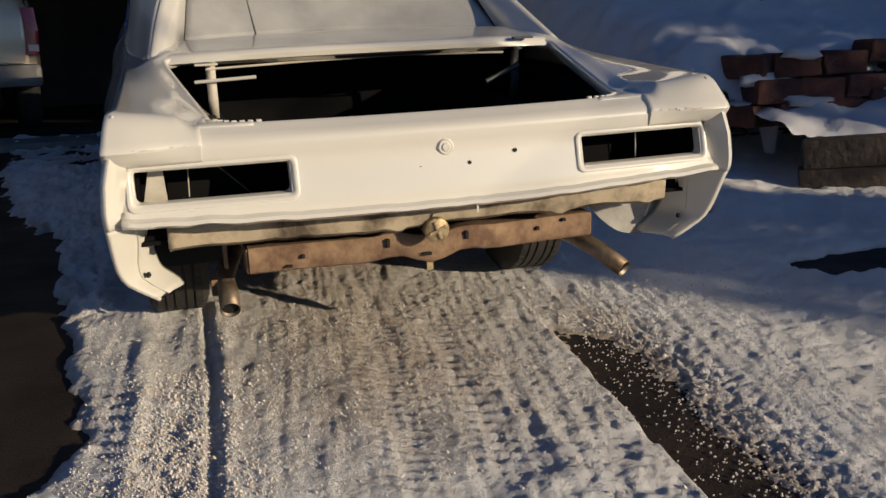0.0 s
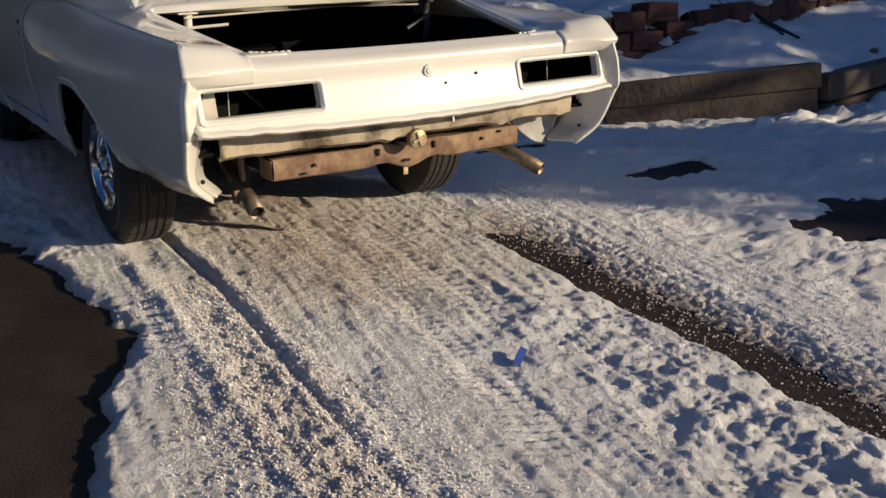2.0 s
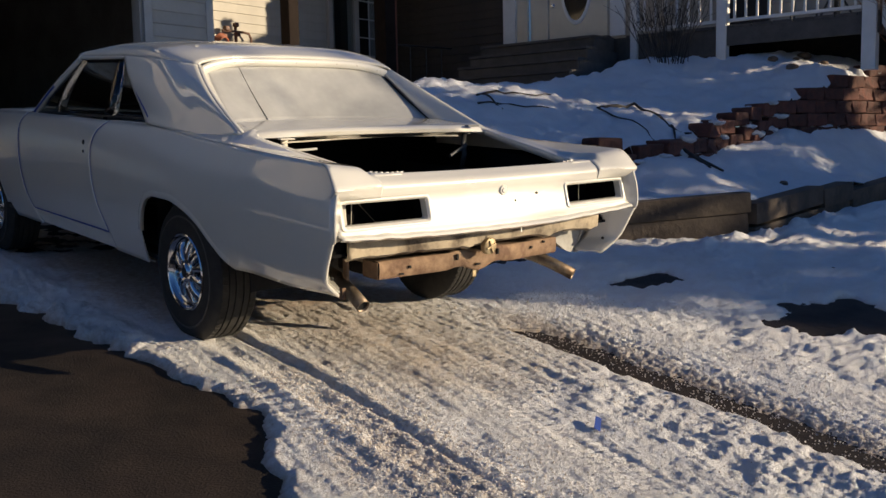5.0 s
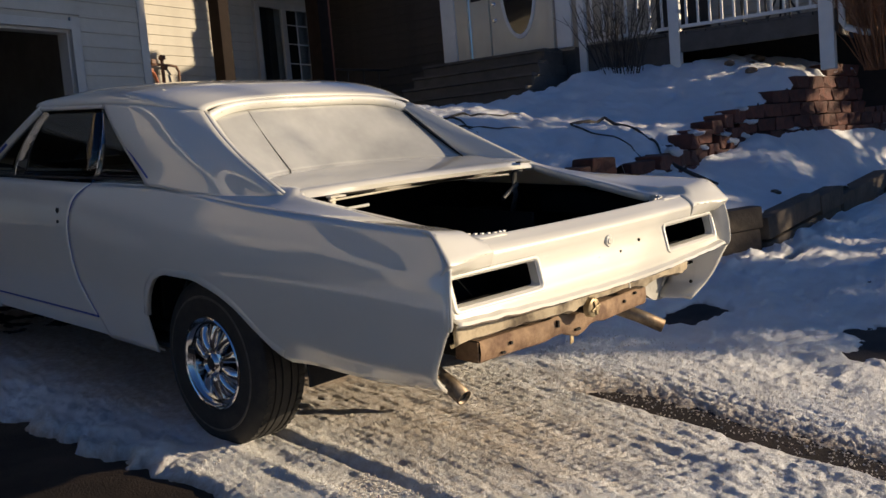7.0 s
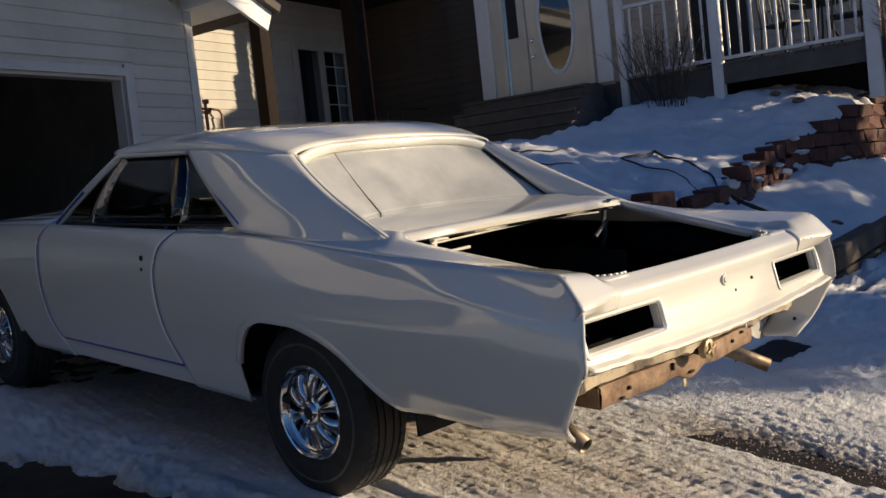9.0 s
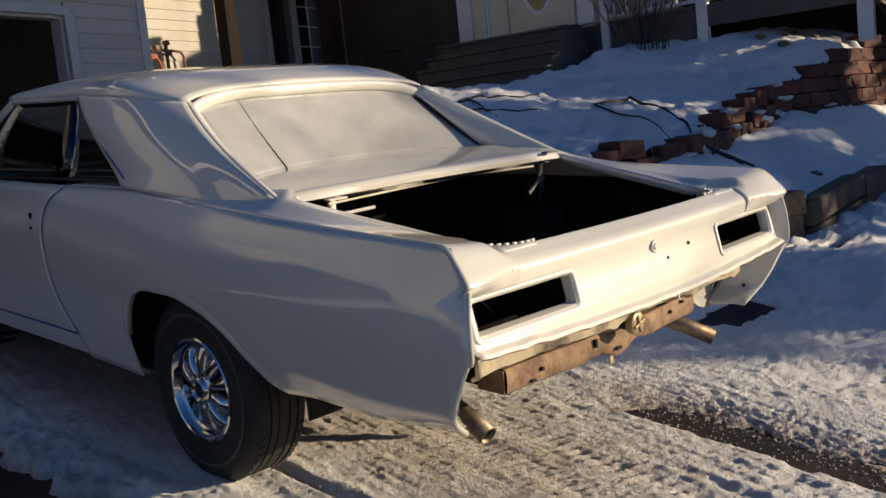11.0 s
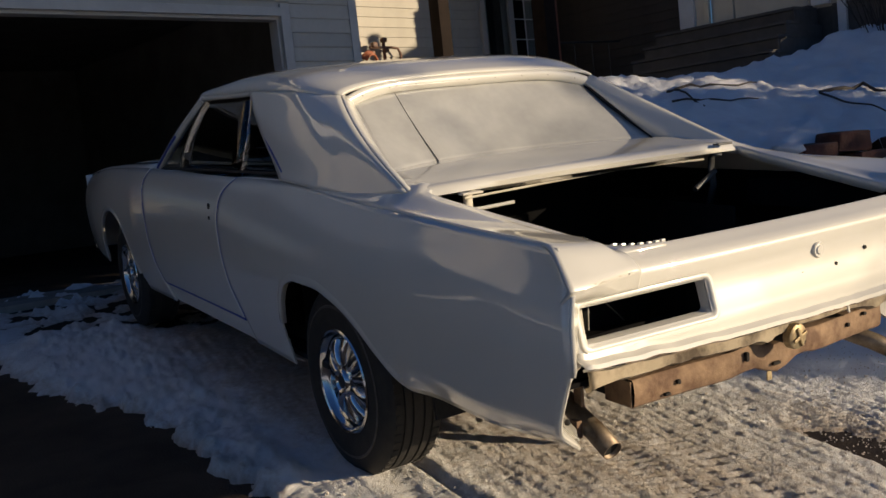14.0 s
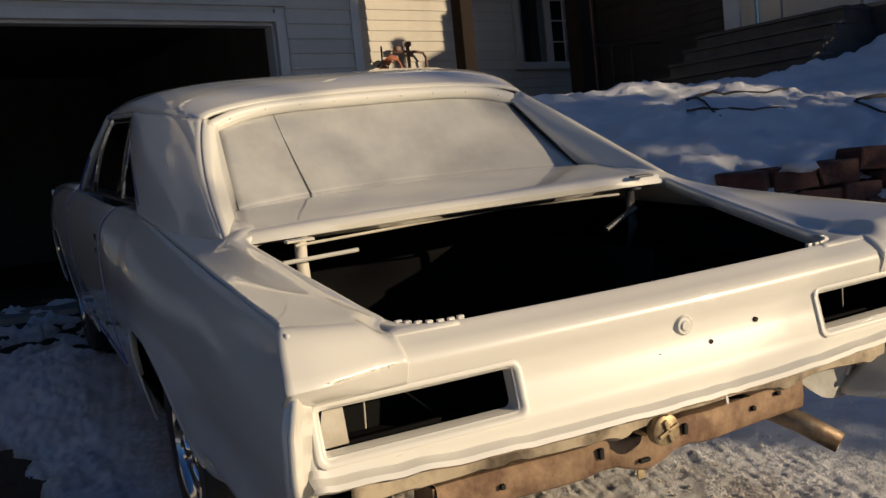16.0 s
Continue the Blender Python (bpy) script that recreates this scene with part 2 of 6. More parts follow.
def add_tube(bm, pts, rad, seg=10, caps=True):
    """A round bar along a line of points; rad: one radius, or one a point."""
    pts = [Vector(p) for p in pts]
    rads = rad if isinstance(rad, (list, tuple)) else [rad] * len(pts)
    rings = []
    up = Vector((0, 0, 1))
    for i, p in enumerate(pts):
        d = (pts[min(i + 1, len(pts) - 1)] - pts[max(i - 1, 0)]).normalized()
        a = d.cross(up if abs(d.z) < 0.95 else Vector((1, 0, 0))).normalized()
        b = a.cross(d)
        rings.append([bm.verts.new(p + (a * math.cos(k * math.tau / seg) + b * math.sin(k * math.tau / seg)) * rads[i]) for k in range(seg)])
    for r0, r1 in zip(rings, rings[1:]):
        for k in range(seg):
            bm.faces.new((r0[k], r0[(k + 1) % seg], r1[(k + 1) % seg], r1[k]))
    if caps:
        bm.faces.new(rings[0])
        bm.faces.new(rings[-1][::-1])
    return bm


def tube_bm(pts, rad, seg=10, caps=True):
    return add_tube(bmesh.new(), pts, rad, seg, caps)


def grid_bm(rows, closed=False):
    """Quads over rows of points."""
    bm = bmesh.new()
    vs = [[bm.verts.new(p) for p in row] for row in rows]
    for a, b in zip(vs, vs[1:]):
        n = len(a)
        for k in range(n if closed else n - 1):
            bm.faces.new((a[k], a[(k + 1) % n], b[(k + 1) % n], b[k]))
    return bm


def thicken(ob, t, offset=-1.0):
    md = ob.modifiers.new("thickness", "SOLIDIFY")
    md.thickness, md.offset = t, offset
    return ob


def lathe_bm(profile, seg=48, axis="x"):
    """Turns rows of (radius, along) round the x axis."""
    rows = [[(a, r * math.cos(k * math.tau / seg), r * math.sin(k * math.tau / seg)) for k in range(seg)] for r, a in profile]
    return grid_bm(rows, closed=True)


def table(xs, ys):
    """A smooth curve through points: x to y."""
    xs, ys = list(xs), list(ys)
    n = len(xs)
    d = [(ys[i + 1] - ys[i]) / (xs[i + 1] - xs[i]) for i in range(n - 1)]
    s = [d[0]] + [0.0 if d[i - 1] * d[i] <= 0 else 2 * d[i - 1] * d[i] / (d[i - 1] + d[i]) for i in range(1, n - 1)] + [d[-1]]

    def f(x):
        if x <= xs[0]:
            return ys[0]
        if x >= xs[-1]:
            return ys[-1]
        i = max(k for k in range(n - 1) if xs[k] <= x)
        w = xs[i + 1] - xs[i]
        t = (x - xs[i]) / w
        return (ys[i] * (1 + 2 * t) * (1 - t) ** 2 + s[i] * w * t * (1 - t) ** 2 + ys[i + 1] * t * t * (3 - 2 * t) + s[i + 1] * w * t * t * (t - 1))
    return f


def lerp(a, b, t):
    return a + (b - a) * t


def smooth01(t):
    t = min(1.0, max(0.0, t))
    return t * t * (3 - 2 * t)


def on_house(u, v, z, rz=0.0):
    """A pose in the house's own directions: u along its front, v into it."""
    return Matrix.Translation((u * math.cos(TH) - v * math.sin(TH), u * math.sin(TH) + v * math.cos(TH), z)) @ pose(0, 0, 0, 0, 0, 12 + rz)

# ---- the ground
def lay(x, y):
    """The height of the sloping driveway."""
    if y < 0.3:
        z = -0.05 + 0.13 * y
    elif y < 1.23:
        z = -0.011 + (y - 0.3) * 0.09
    else:
        z = 0.073 + (min(y, 6.5) - 1.23) * 0.0745
    if y < -6:
        z = -0.83 + (y + 6) * 0.03
    return z + 0.035 * max(0.0, min(x, 12) - 0.9)


def nz(x, y, s, seed=0.0):
    return noise.noise(Vector((x * s + seed, y * s - seed, seed * 0.37)))


def fbm(x, y, s, seed=0.0, n=4):
    return sum(nz(x, y, s * 2 ** k, seed + 7.1 * k) / 1.7 ** k for k in range(n))


def steps(spans):
    """Coordinates from spans of (start, end, step)."""
    out = []
    for a, b, d in spans:
        n = max(1, round((b - a) / d))
        out += [a + (b - a) * k / n for k in range(n)]
    return out + [spans[-1][1]]


def sheet(name, xs, ys, height, soil_shade, mat, label, kind, keep=None):
    """One sheet of ground with its dirt and any painted shade."""
    nx = len(xs)
    zs = [[height(x, y) for x in xs] for y in ys]
    verts = [(x, y, zs[j][i]) for j, y in enumerate(ys) for i, x in enumerate(xs)]
    faces = [(j * nx + i, j * nx + i + 1, (j + 1) * nx + i + 1, (j + 1) * nx + i)
             for j in range(len(ys) - 1) for i in range(nx - 1) if keep is None or keep(xs[i], ys[j])]
    me = mesh_of(name, verts, faces, mat)
    me.polygons.foreach_set("use_smooth", [True] * len(me.polygons))
    if soil_shade:
        at = me.attributes.new("soil_shade", "FLOAT", "POINT")
        at.data.foreach_set("value", [soil_shade(v[0], v[1]) for v in verts])
    return tagged(new(name, me), label, "ground", "", kind)


sheet("ground", steps([(-900, -60, 210), (-60, -8, 13), (-8, 14, 1.1), (14, 60, 11.5), (60, 900, 210)]),
      steps([(-900, -60, 210), (-60, -8, 13), (-8, 7, 0.3), (7, 60, 13), (60, 900, 210)]),
      lambda x, y: lay(x, y) - 0.004, None, ASPHALT, "dark wet asphalt driveway showing through the snow", "structure")

# edge of the snow beside the bare asphalt, across the drive
edge = table((-6, -2.5, -1.3, -0.7, -0.3, 0.0, 0.24, 0.7, 1.3, 1.9, 2.4, 3.0, 4.2, 6), (-1.75, -1.6, -1.45, -1.39, -1.30, -1.16, -1.07, -1.15, -1.21, -1.29, -1.34, -1.6, -1.9, -2.2))


def blob(x, y, cx, cy, rx, ry):
    return 1.0 - math.hypot((x - cx) / rx, (y - cy) / ry)


def ridge(x, c, w):
    return math.exp(-((x - c) / w) ** 2)


def drive_x(y):
    """The tyre line that the car left on the drive."""
    return -0.775 - 0.05 * smooth01((0.6 - y) / 1.6)


def snow_depth(x, y):
    d = (x - edge(y)) + (0.05 + 0.06 * smooth01((y - 1.0) / 0.6)) * fbm(x, y, 5, 3.0, 4)
    th = 0.030 * min(1.0, d / 0.05) if d > 0 else -0.05 * min(1.0, -d / 0.04)
    if y > 3.6:
        th -= 0.060 * smooth01((y - 3.9 + 0.5 * (x + 1.3)) / 0.7) * (0.55 + 0.6 * fbm(x, y, 4.5, 8.0, 4))
    # bare strip of the older wheel track: a clean edge, a wet core, then crumbs thinning out
    e = x - 0.52 - 0.018 * nz(x, y, 4, 5) - 0.006 * nz(x, y, 19, 6)
    if -0.05 < e < 0.60 and y < 1.1:
        core = 0.10 + 0.06 * fbm(x, y, 3, 31.0, 2)
        bare = smooth01((e + 0.006) / 0.022) * (1 - smooth01((e - core) / 0.34))
        reach = smooth01((0.72 - y + 0.25 * fbm(x, y, 3, 14.0, 2)) / 0.5)
        th -= reach * (0.050 * bare + 0.016 * smooth01(e / 0.05) * (1 - smooth01((e - 0.30) / 0.28)) * max(0.0, 0.25 + fbm(x, y, 40, 33.0, 3)))
    for cx, cy, rx, ry in ((2.14, 0.85, 0.30, 0.17), (2.38, -0.32, 0.48, 0.30), (3.9, 1.05, 0.25, 0.06), (1.7, 1.9, 0.3, 0.1), (4.2, -0.5, 0.4, 0.14)):
        q = blob(x, y, cx, cy, rx, ry) + 0.35 * fbm(x, y, 4, 11.0, 3)
        if q > -0.25:
            th -= 0.06 * smooth01((q + 0.1) / 0.3)
    return th


def snow_relief(x, y):
    px = x - 0.10 * y
    streak = noise.noise(Vector((px * 26, y * 2.6, 4.0))) + 0.7 * noise.noise(Vector((px * 55, y * 5.0, 9.0)))
    r = 0.0060 * fbm(x, y, 7, 1.0, 3) + 0.0030 * nz(x, y, 41, 9.0) + 0.0022 * nz(x, y, 83, 19.0) + 0.0050 * streak * (1 - 0.7 * smooth01((x - 1.0) / 0.5))
    grit = 0.010 * max(0.0, fbm(x, y, 30, 21.0, 3))
    px = x - drive_x(y)
    on_drive = smooth01((1.25 - y) / 0.1) * smooth01((y + 3.0) / 1.0)
    # tyre rut from the rear wheel, with its ridges of crumbs
    rut = on_drive * smooth01((y + 1.4) / 1.2)
    r -= 0.020 * rut * max(ridge(px, 0.085, 0.022), 0.55 * ridge(px, -0.02, 0.075))
    r += 0.014 * rut * (ridge(px, -0.135, 0.03) + 0.5 * ridge(px, 0.135, 0.03))
    crumbs = smooth01((0.35 - y) / 0.7) * ridge(px, -0.03, 0.17) * on_drive
    r += crumbs * (0.012 + 0.017 * max(-0.3, fbm(x, y, 19, 13.0, 4)))
    # tread prints
    for cx, w, slope, y0, y1, f in ((-0.12, 0.07, 0.10, -1.2, 1.1, 190), (0.10, 0.05, 0.06, -0.4, 0.9, 150), (-1.05, 0.09, -0.25, -0.6, 0.6, 120), (1.75, 0.16, -0.7, -1.4, 0.4, 120), (-0.86, 0.05, -0.05, 1.9, 3.4, 110)):
        if y0 < y < y1:
            k = ridge(x, cx + slope * (y - 0.5), w) * smooth01((y - y0) / 0.2) * smooth01((y1 - y) / 0.2)
            if k > 0.02:
                r -= k * (0.007 + 0.007 * math.sin(y * f * 0.7 + x * f * 0.35))
    # trodden lumps beside the bare strip
    lump = smooth01((0.25 - y) / 0.8) * ridge(x, 0.30, 0.30) + 0.5 * smooth01((-0.9 - y) / 0.6) * ridge(x, 0.1, 0.5)
    r += lump * (0.010 + 0.022 * fbm(x, y, 6.5, 17.0, 5))
    # kicked-up snow and a coarse tread print beside the car
    heel = smooth01((-0.98 - x) / 0.14) * smooth01((y - 0.9) / 0.5)
    r += heel * (0.016 + 0.042 * fbm(x, y, 5.5, 37.0, 4) + 0.020 * max(0.0, fbm(x, y, 17, 38.0, 3)))
    if 1.2 < y < 2.7 and x < -0.8:
        k = ridge(x, -1.03 - 0.10 * (y - 1.7), 0.05) * smooth01((y - 1.2) / 0.2) * smooth01((2.7 - y) / 0.3)
        r -= k * (0.010 + 0.012 * math.sin(y * 120 + 50 * abs(x + 1.03 + 0.10 * (y - 1.7))))
    lump2 = smooth01((x - 1.0) / 0.6)
    r += lump2 * (0.022 * fbm(x, y, 2.7, 23.0, 4) + 0.011 * fbm(x, y, 13, 24.0, 3))
    r += 0.6 * grit * (0.5 + lump + lump2 * 0.5)
    # thrown heap along the timber wall
    wallside = smooth01((x - 2.6) / 0.8) * smooth01(1 - abs(y - (1.15 + 0.06 * (x - 4))) / 0.45)
    r += wallside * (0.05 + 0.06 * max(-0.4, fbm(x, y, 5, 29.0, 4)))
    return r


def snow_height(x, y):
    th = snow_depth(x, y)
    if th < 0:
        th += 0.25 * snow_relief(x, y)
        return lay(x, y) + th
    return lay(x, y) + th * 0.9 + snow_relief(x, y) * min(1.0, th / 0.012)


def snow_soil_shade(x, y):
    s = 0.24 * ridge(x, -0.25, 0.55) * smooth01((y + 0.9) / 1.6)
    s += 0.55 * ridge(x, 0.74, 0.17) * smooth01((1.3 - y) / 0.9)
    s += 0.42 * ridge(x, -0.05, 0.55) * smooth01((y + 0.5) / 0.9)
    s += 0.30 * ridge(x, drive_x(y), 0.12) * smooth01((0.2 - y) / 0.6)
    s += 0.35 * smooth01(1 - abs(x - edge(y)) / 0.10)
    s += 0.25 * ridge(x, -1.05, 0.3) * smooth01((0.0 - y) / 0.5)
    s += 0.04 * smooth01((1.2 - x) / 0.6)
    # dirt along the sill, together with the car's own shade painted into the snow
    s += 0.45 * smooth01((x + 1.02 + 0.12 * nz(x, y, 5, 3.5)) / 0.20) * smooth01((y - 1.3) / 0.5) * smooth01((0.8 - x) / 0.3)
    th = snow_depth(x, y)
    if th < 0.012:
        s += 0.35 * (1 - th / 0.012)
    return min(0.8, 0.95 * s)


sheet("snow_cover", steps([(-2.6, -1.6, 0.05), (-1.6, 1.3, 0.0098), (1.3, 3.2, 0.025), (3.2, 5.5, 0.05), (5.5, 13, 0.3)]),
      steps([(-9, -3.2, 0.4), (-3.2, -1.7, 0.04), (-1.7, 1.4, 0.0098), (1.4, 2.6, 0.0145), (2.6, 4.6, 0.032), (4.6, 6.2, 0.07)]),
      snow_height, snow_soil_shade, SNOW, "thin trodden snow with tyre tracks on the driveway", "stuff")

# snow beside and beyond the foot of the drive
sheet("yard_snow", steps([(-80, -20, 6), (-20, -4.0, 0.6)]), steps([(-80, -20, 6), (-20, 5, 0.6)]), lambda x, y: lay(x, y) + 0.03 + 0.08 * fbm(x, y, 0.8, 81, 3) - 0.2 * smooth01((x + 4.7) / 0.7), lambda x, y: 0.0,
      HILLSNOW, "untouched snow in the yard beside the drive", "stuff")
sheet("yard_snow", steps([(-4.2, 20, 0.7), (20, 80, 6)]), steps([(-80, -20, 6), (-20, -7, 0.6)]), lambda x, y: lay(x, y) + 0.03 + 0.08 * fbm(x, y, 0.8, 82, 3) - 0.2 * smooth01((y + 7.7) / 0.7), lambda x, y: 0.0,
      HILLSNOW, "untouched snow across the foot of the drive", "stuff")

# ---- the bank: timber wall, lower terrace, block wall and the snowy slope up to the porch
LOW = [Vector(p) for p in ((2.75, 2.15), (4.0, 1.33), (5.94, 1.52), (10.5, 2.0), (14, 2.3))]
HIGH = [Vector(p) for p in ((1.95, 5.9), (2.3, 3.8), (2.8, 2.62), (4.3, 2.42), (5.6, 2.75), (6.8, 2.85), (7.8, 2.62), (9.2, 2.5), (12, 2.4))]


def along(line, d):
    for a, b in zip(line, line[1:]):
        n = (b - a).length
        if d <= n:
            return a + (b - a) * (d / n), (b - a).normalized()
        d -= n
    return line[-1], (line[-1] - line[-2]).normalized()


def length(line):
    return sum((b - a).length for a, b in zip(line, line[1:]))


def line_y(line, x):
    for a, b in zip(line, line[1:]):
        if min(a.x, b.x) <= x <= max(a.x, b.x) and b.x > a.x:
            return lerp(a.y, b.y, (x - a.x) / (b.x - a.x))
    return line[-1].y if x > line[-1].x else line[0].y


wall_top = table((1.9, 3.3, 4.2, 5.1, 6.2, 6.9, 7.4, 8.0, 10.0, 14), (0.93, 0.93, 0.97, 1.05, 1.22, 1.44, 1.56, 1.75, 1.85, 1.9))
wall_foot = table((1.9, 3.3, 4.2, 5.5, 6.3, 7.1, 8.0, 10.0, 14), (0.62, 0.66, 0.84, 0.86, 1.03, 1.12, 1.12, 1.10, 1.1))
timber_top = table((2.7, 4.0, 5.0, 6.2, 7.5, 10, 14), (0.55, 0.53, 0.53, 0.60, 0.52, 0.5, 0.5))


def terrace(x, y):
    a, b = line_y(LOW, x), line_y(HIGH, x)
    return lerp(timber_top(x) - 0.03, wall_foot(x), smooth01((y - a) / max(0.3, b - a)))


def slope(x, y):
    z = wall_top(x) + 0.27 * max(-0.2, y - (line_y(HIGH, x) if x > 2.8 else 2.6))
    v = -x * math.sin(TH) + y * math.cos(TH)
    return min(z, lerp(1.70, 2.06, smooth01((4.0 - v) / 0.7)) + 0.03 * fbm(x, y, 1.5, 3, 2))


def terrace_snow(x, y):
    e = y - line_y(LOW, x)
    return terrace(x, y) + 0.02 + 0.05 * fbm(x, y, 1.6, 41, 4) + 0.02 * fbm(x, y, 6, 43, 3) - 0.05 * smooth01((0.12 - e) / 0.12) + 0.10 * smooth01((line_y(HIGH, x) - y) / -0.1 + 1) * max(0, fbm(x, y, 3, 2))


def slope_snow(x, y):
    e = y - line_y(HIGH, x)
    z = slope(x, y)
    if x < 2.9:
        z = lerp(lay(x, y) - 0.05, z, smooth01((x - 1.55 - 0.12 * fbm(x, y, 1.4, 71, 3)) / 1.2) * smooth01((y - 2.3) / 0.7))
    z += 0.04 + 0.075 * fbm(x, y, 1.1, 51, 5) + 0.035 * fbm(x, y, 5, 5, 4)
    ragged = 0.28 * fbm(x, y, 2.3, 61, 3)
    if x < 2.8:
        return z
    return z - 0.09 * smooth01((0.16 + ragged - e) / 0.2) - 0.04 * smooth01((0.05 - e) / 0.1)


sheet("terrace_snow", steps([(2.7, 8.5, 0.04), (8.5, 14, 0.3)]), steps([(1.25, 3.6, 0.035)]), terrace_snow, lambda x, y: 0.0,
      HILLSNOW, "smooth snow lying on the lower terrace behind the timbers", "stuff",
      lambda x, y: line_y(LOW, x) - 0.01 < y < line_y(HIGH, x) + 0.25)
sheet("slope_snow", steps([(1.3, 9.5, 0.038), (9.5, 14, 0.3)]), steps([(2.3, 6.0, 0.038), (6.0, 8.2, 0.08)]), slope_snow, lambda x, y: 0.0,
      HILLSNOW, "wind-packed snow on the slope below the porch", "stuff",
      lambda x, y: y > (line_y(HIGH, x) if x > 2.8 else 2.62 + (2.8 - x) * 0.6) - 0.02)

# ---- the white car
CAR = pose(-0.020, 0, 0, 4.34, -1.16, 1.7)
car = empty("car", CAR, "white half-stripped two-door car without trunk lid on snowy driveway", "car")
AXLE_R, AXLE_F, TRACK, TYRE_R = 1.278, 4.32, 0.725, 0.335

top_z = table((-0.1, 0.03, 0.4, 0.9, 1.35, 1.7, 2.1, 3.0, 3.5, 4.3, 4.9, 5.25), (0.925, 0.935, 0.945, 0.964, 0.994, 1.018, 1.018, 1.022, 1.024, 1.000, 0.955, 0.90))
side_w = table((-0.1, 0.3, 0.8, 1.25, 1.7, 2.3, 3.2, 3.8, 4.3, 4.8, 5.25), (0.882, 0.896, 0.912, 0.922, 0.912, 0.902, 0.905, 0.912, 0.916, 0.905, 0.87))
ridge_w = table((-0.1, 0.03, 0.5, 1.0, 1.5, 1.9, 2.3, 3.2, 3.8, 4.6, 5.25), (0.836, 0.838, 0.828, 0.818, 0.815, 0.822, 0.842, 0.848, 0.858, 0.850, 0.82))
tail_y = table((0.40, 0.434, 0.55, 0.64, 0.68, 0.85, 0.90, 0.94), (0.085, 0.07, 0.012, -0.03, -0.05, -0.03, 0.005, 0.035))


def arch_z(y, c, base, r=0.425, rise=0.43):
    q = 1 - ((y - c) / r) ** 2
    return max(base, 0.325 + rise * math.sqrt(q)) if q > 0 else base


rear_arch = table((0.66, 0.73, 0.79, 0.86, 0.98, 1.10, 1.25, 1.40, 1.50, 1.56, 1.60, 1.63, 1.645), (0.43, 0.462, 0.496, 0.540, 0.620, 0.668, 0.697, 0.697, 0.672, 0.620, 0.550, 0.47, 0.42))


def low_z(y):
    base = lerp(0.43, 0.445, y / 0.75) if y < 0.9 else (0.335 if y < 4.3 else lerp(0.36, 0.42, (y - 4.3)))
    if y < 2:
        return max(base, rear_arch(y)) if 0.66 < y < 1.645 else base
    return arch_z(y, AXLE_F - 0.05, base)


def skin(y, t):
    """A point of the body's side: t from the lower edge to the shoulder."""
    z0, z1, w, wr = low_z(y), top_z(y), side_w(y), ridge_w(y)
    z = lerp(z0, z1, t)
    k = (z - 0.70) / (z1 - 0.70) if z > 0.70 else (0.70 - z) / 0.36
    if z > 0.70:
        round_x = lerp(w, wr, k ** lerp(2.2, lerp(2.5, 5.0, smooth01((y - 1.7) / 0.5)), smooth01(y / 0.6) * (1 - smooth01((y - 4.2) / 0.8))))
        zc = lerp(0.775, z1 - 0.01, min(1.0, max(0.0, y) / 1.15))
        flat_x = w - 0.006 * (z - 0.70) / max(0.01, zc - 0.70) if z < zc else lerp(w - 0.006, wr, (z - zc) / max(0.01, z1 - zc))
        x = lerp(flat_x, round_x, smooth01((y - 0.12) / 0.6))
    else:
        x = w - 0.050 * min(1.2, k) ** 1.8
        zk = lerp(0.495, 0.535, y / 0.7)
        low = w - 0.014 * (0.70 - z) / (0.70 - zk) if z > zk else w - 0.014 - 0.62 * (zk - z)
        low -= 0.055 * max(0.0, (0.56 - z) / 0.13) ** 2 * (1 - smooth01(y / 0.35))
        x = lerp(low, x, smooth01((y - 0.55) / 0.25))
    return x, z


door_rear = table((0.33, 0.43, 0.6, 0.8, 0.95, 1.02), (2.04, 2.085, 2.19, 2.235, 2.19, 2.10))
door_front = table((0.33, 0.40, 0.55, 0.8, 0.95, 1.02), (3.20, 3.28, 3.40, 3.45, 3.44, 3.38))


def side_panel(s, y0, y1, n, m=26, at0=None, at1=None, skip=None, zfloor=None):
    """A stretch of the body's side; at0 and at1 bend its two ends."""
    rows = []
    for i in range(n + 1):
        f = i / n
        y = lerp(y0, y1, f)
        row = []
        for j in range(m + 1):
            t = j / m
            x, z = skin(y, t)
            if zfloor is not None:
                z = max(z, zfloor)
                t2 = (z - low_z(y)) / max(1e-6, top_z(y) - low_z(y))
                x, z = skin(y, t2)
            yy = y
            if at0:
                yy += (at0(z) - y0) * (1 - f) ** 2 if abs(at0(z) - y0) < 1 else 0
            if at1:
                yy += (at1(z) - y1) * f ** 2
            row.append((s * x, yy, z))
        rows.append(row)
    return rows


def body_part(name, rows, label="", smooth=32, thick=0.008, mat=None, parent=None):
    ob = part(name, grid_bm(rows), mat or PAINT, parent or car, label, smooth)
    return thicken(ob, thick, 0.0)


def edge_x(y):
    """The side of the trunk opening."""
    return lerp(0.603, 0.690, min(1.0, max(0.0, (y - 0.165) / 0.635))) if y < 0.83 else lerp(0.690, 0.60, (y - 0.83) / 0.06 if y < 0.89 else 1.0)


edge_z = table((0.0, 0.10, 0.165, 0.4, 0.6, 0.8, 0.87, 1.2), (0.889, 0.889, 0.893, 0.927, 0.958, 0.992, 1.010, 1.018))


def end_y(x):
    """How far the wing's end reaches back."""
    return lerp(-0.010, -0.040, smooth01((x - 0.645) / 0.19))


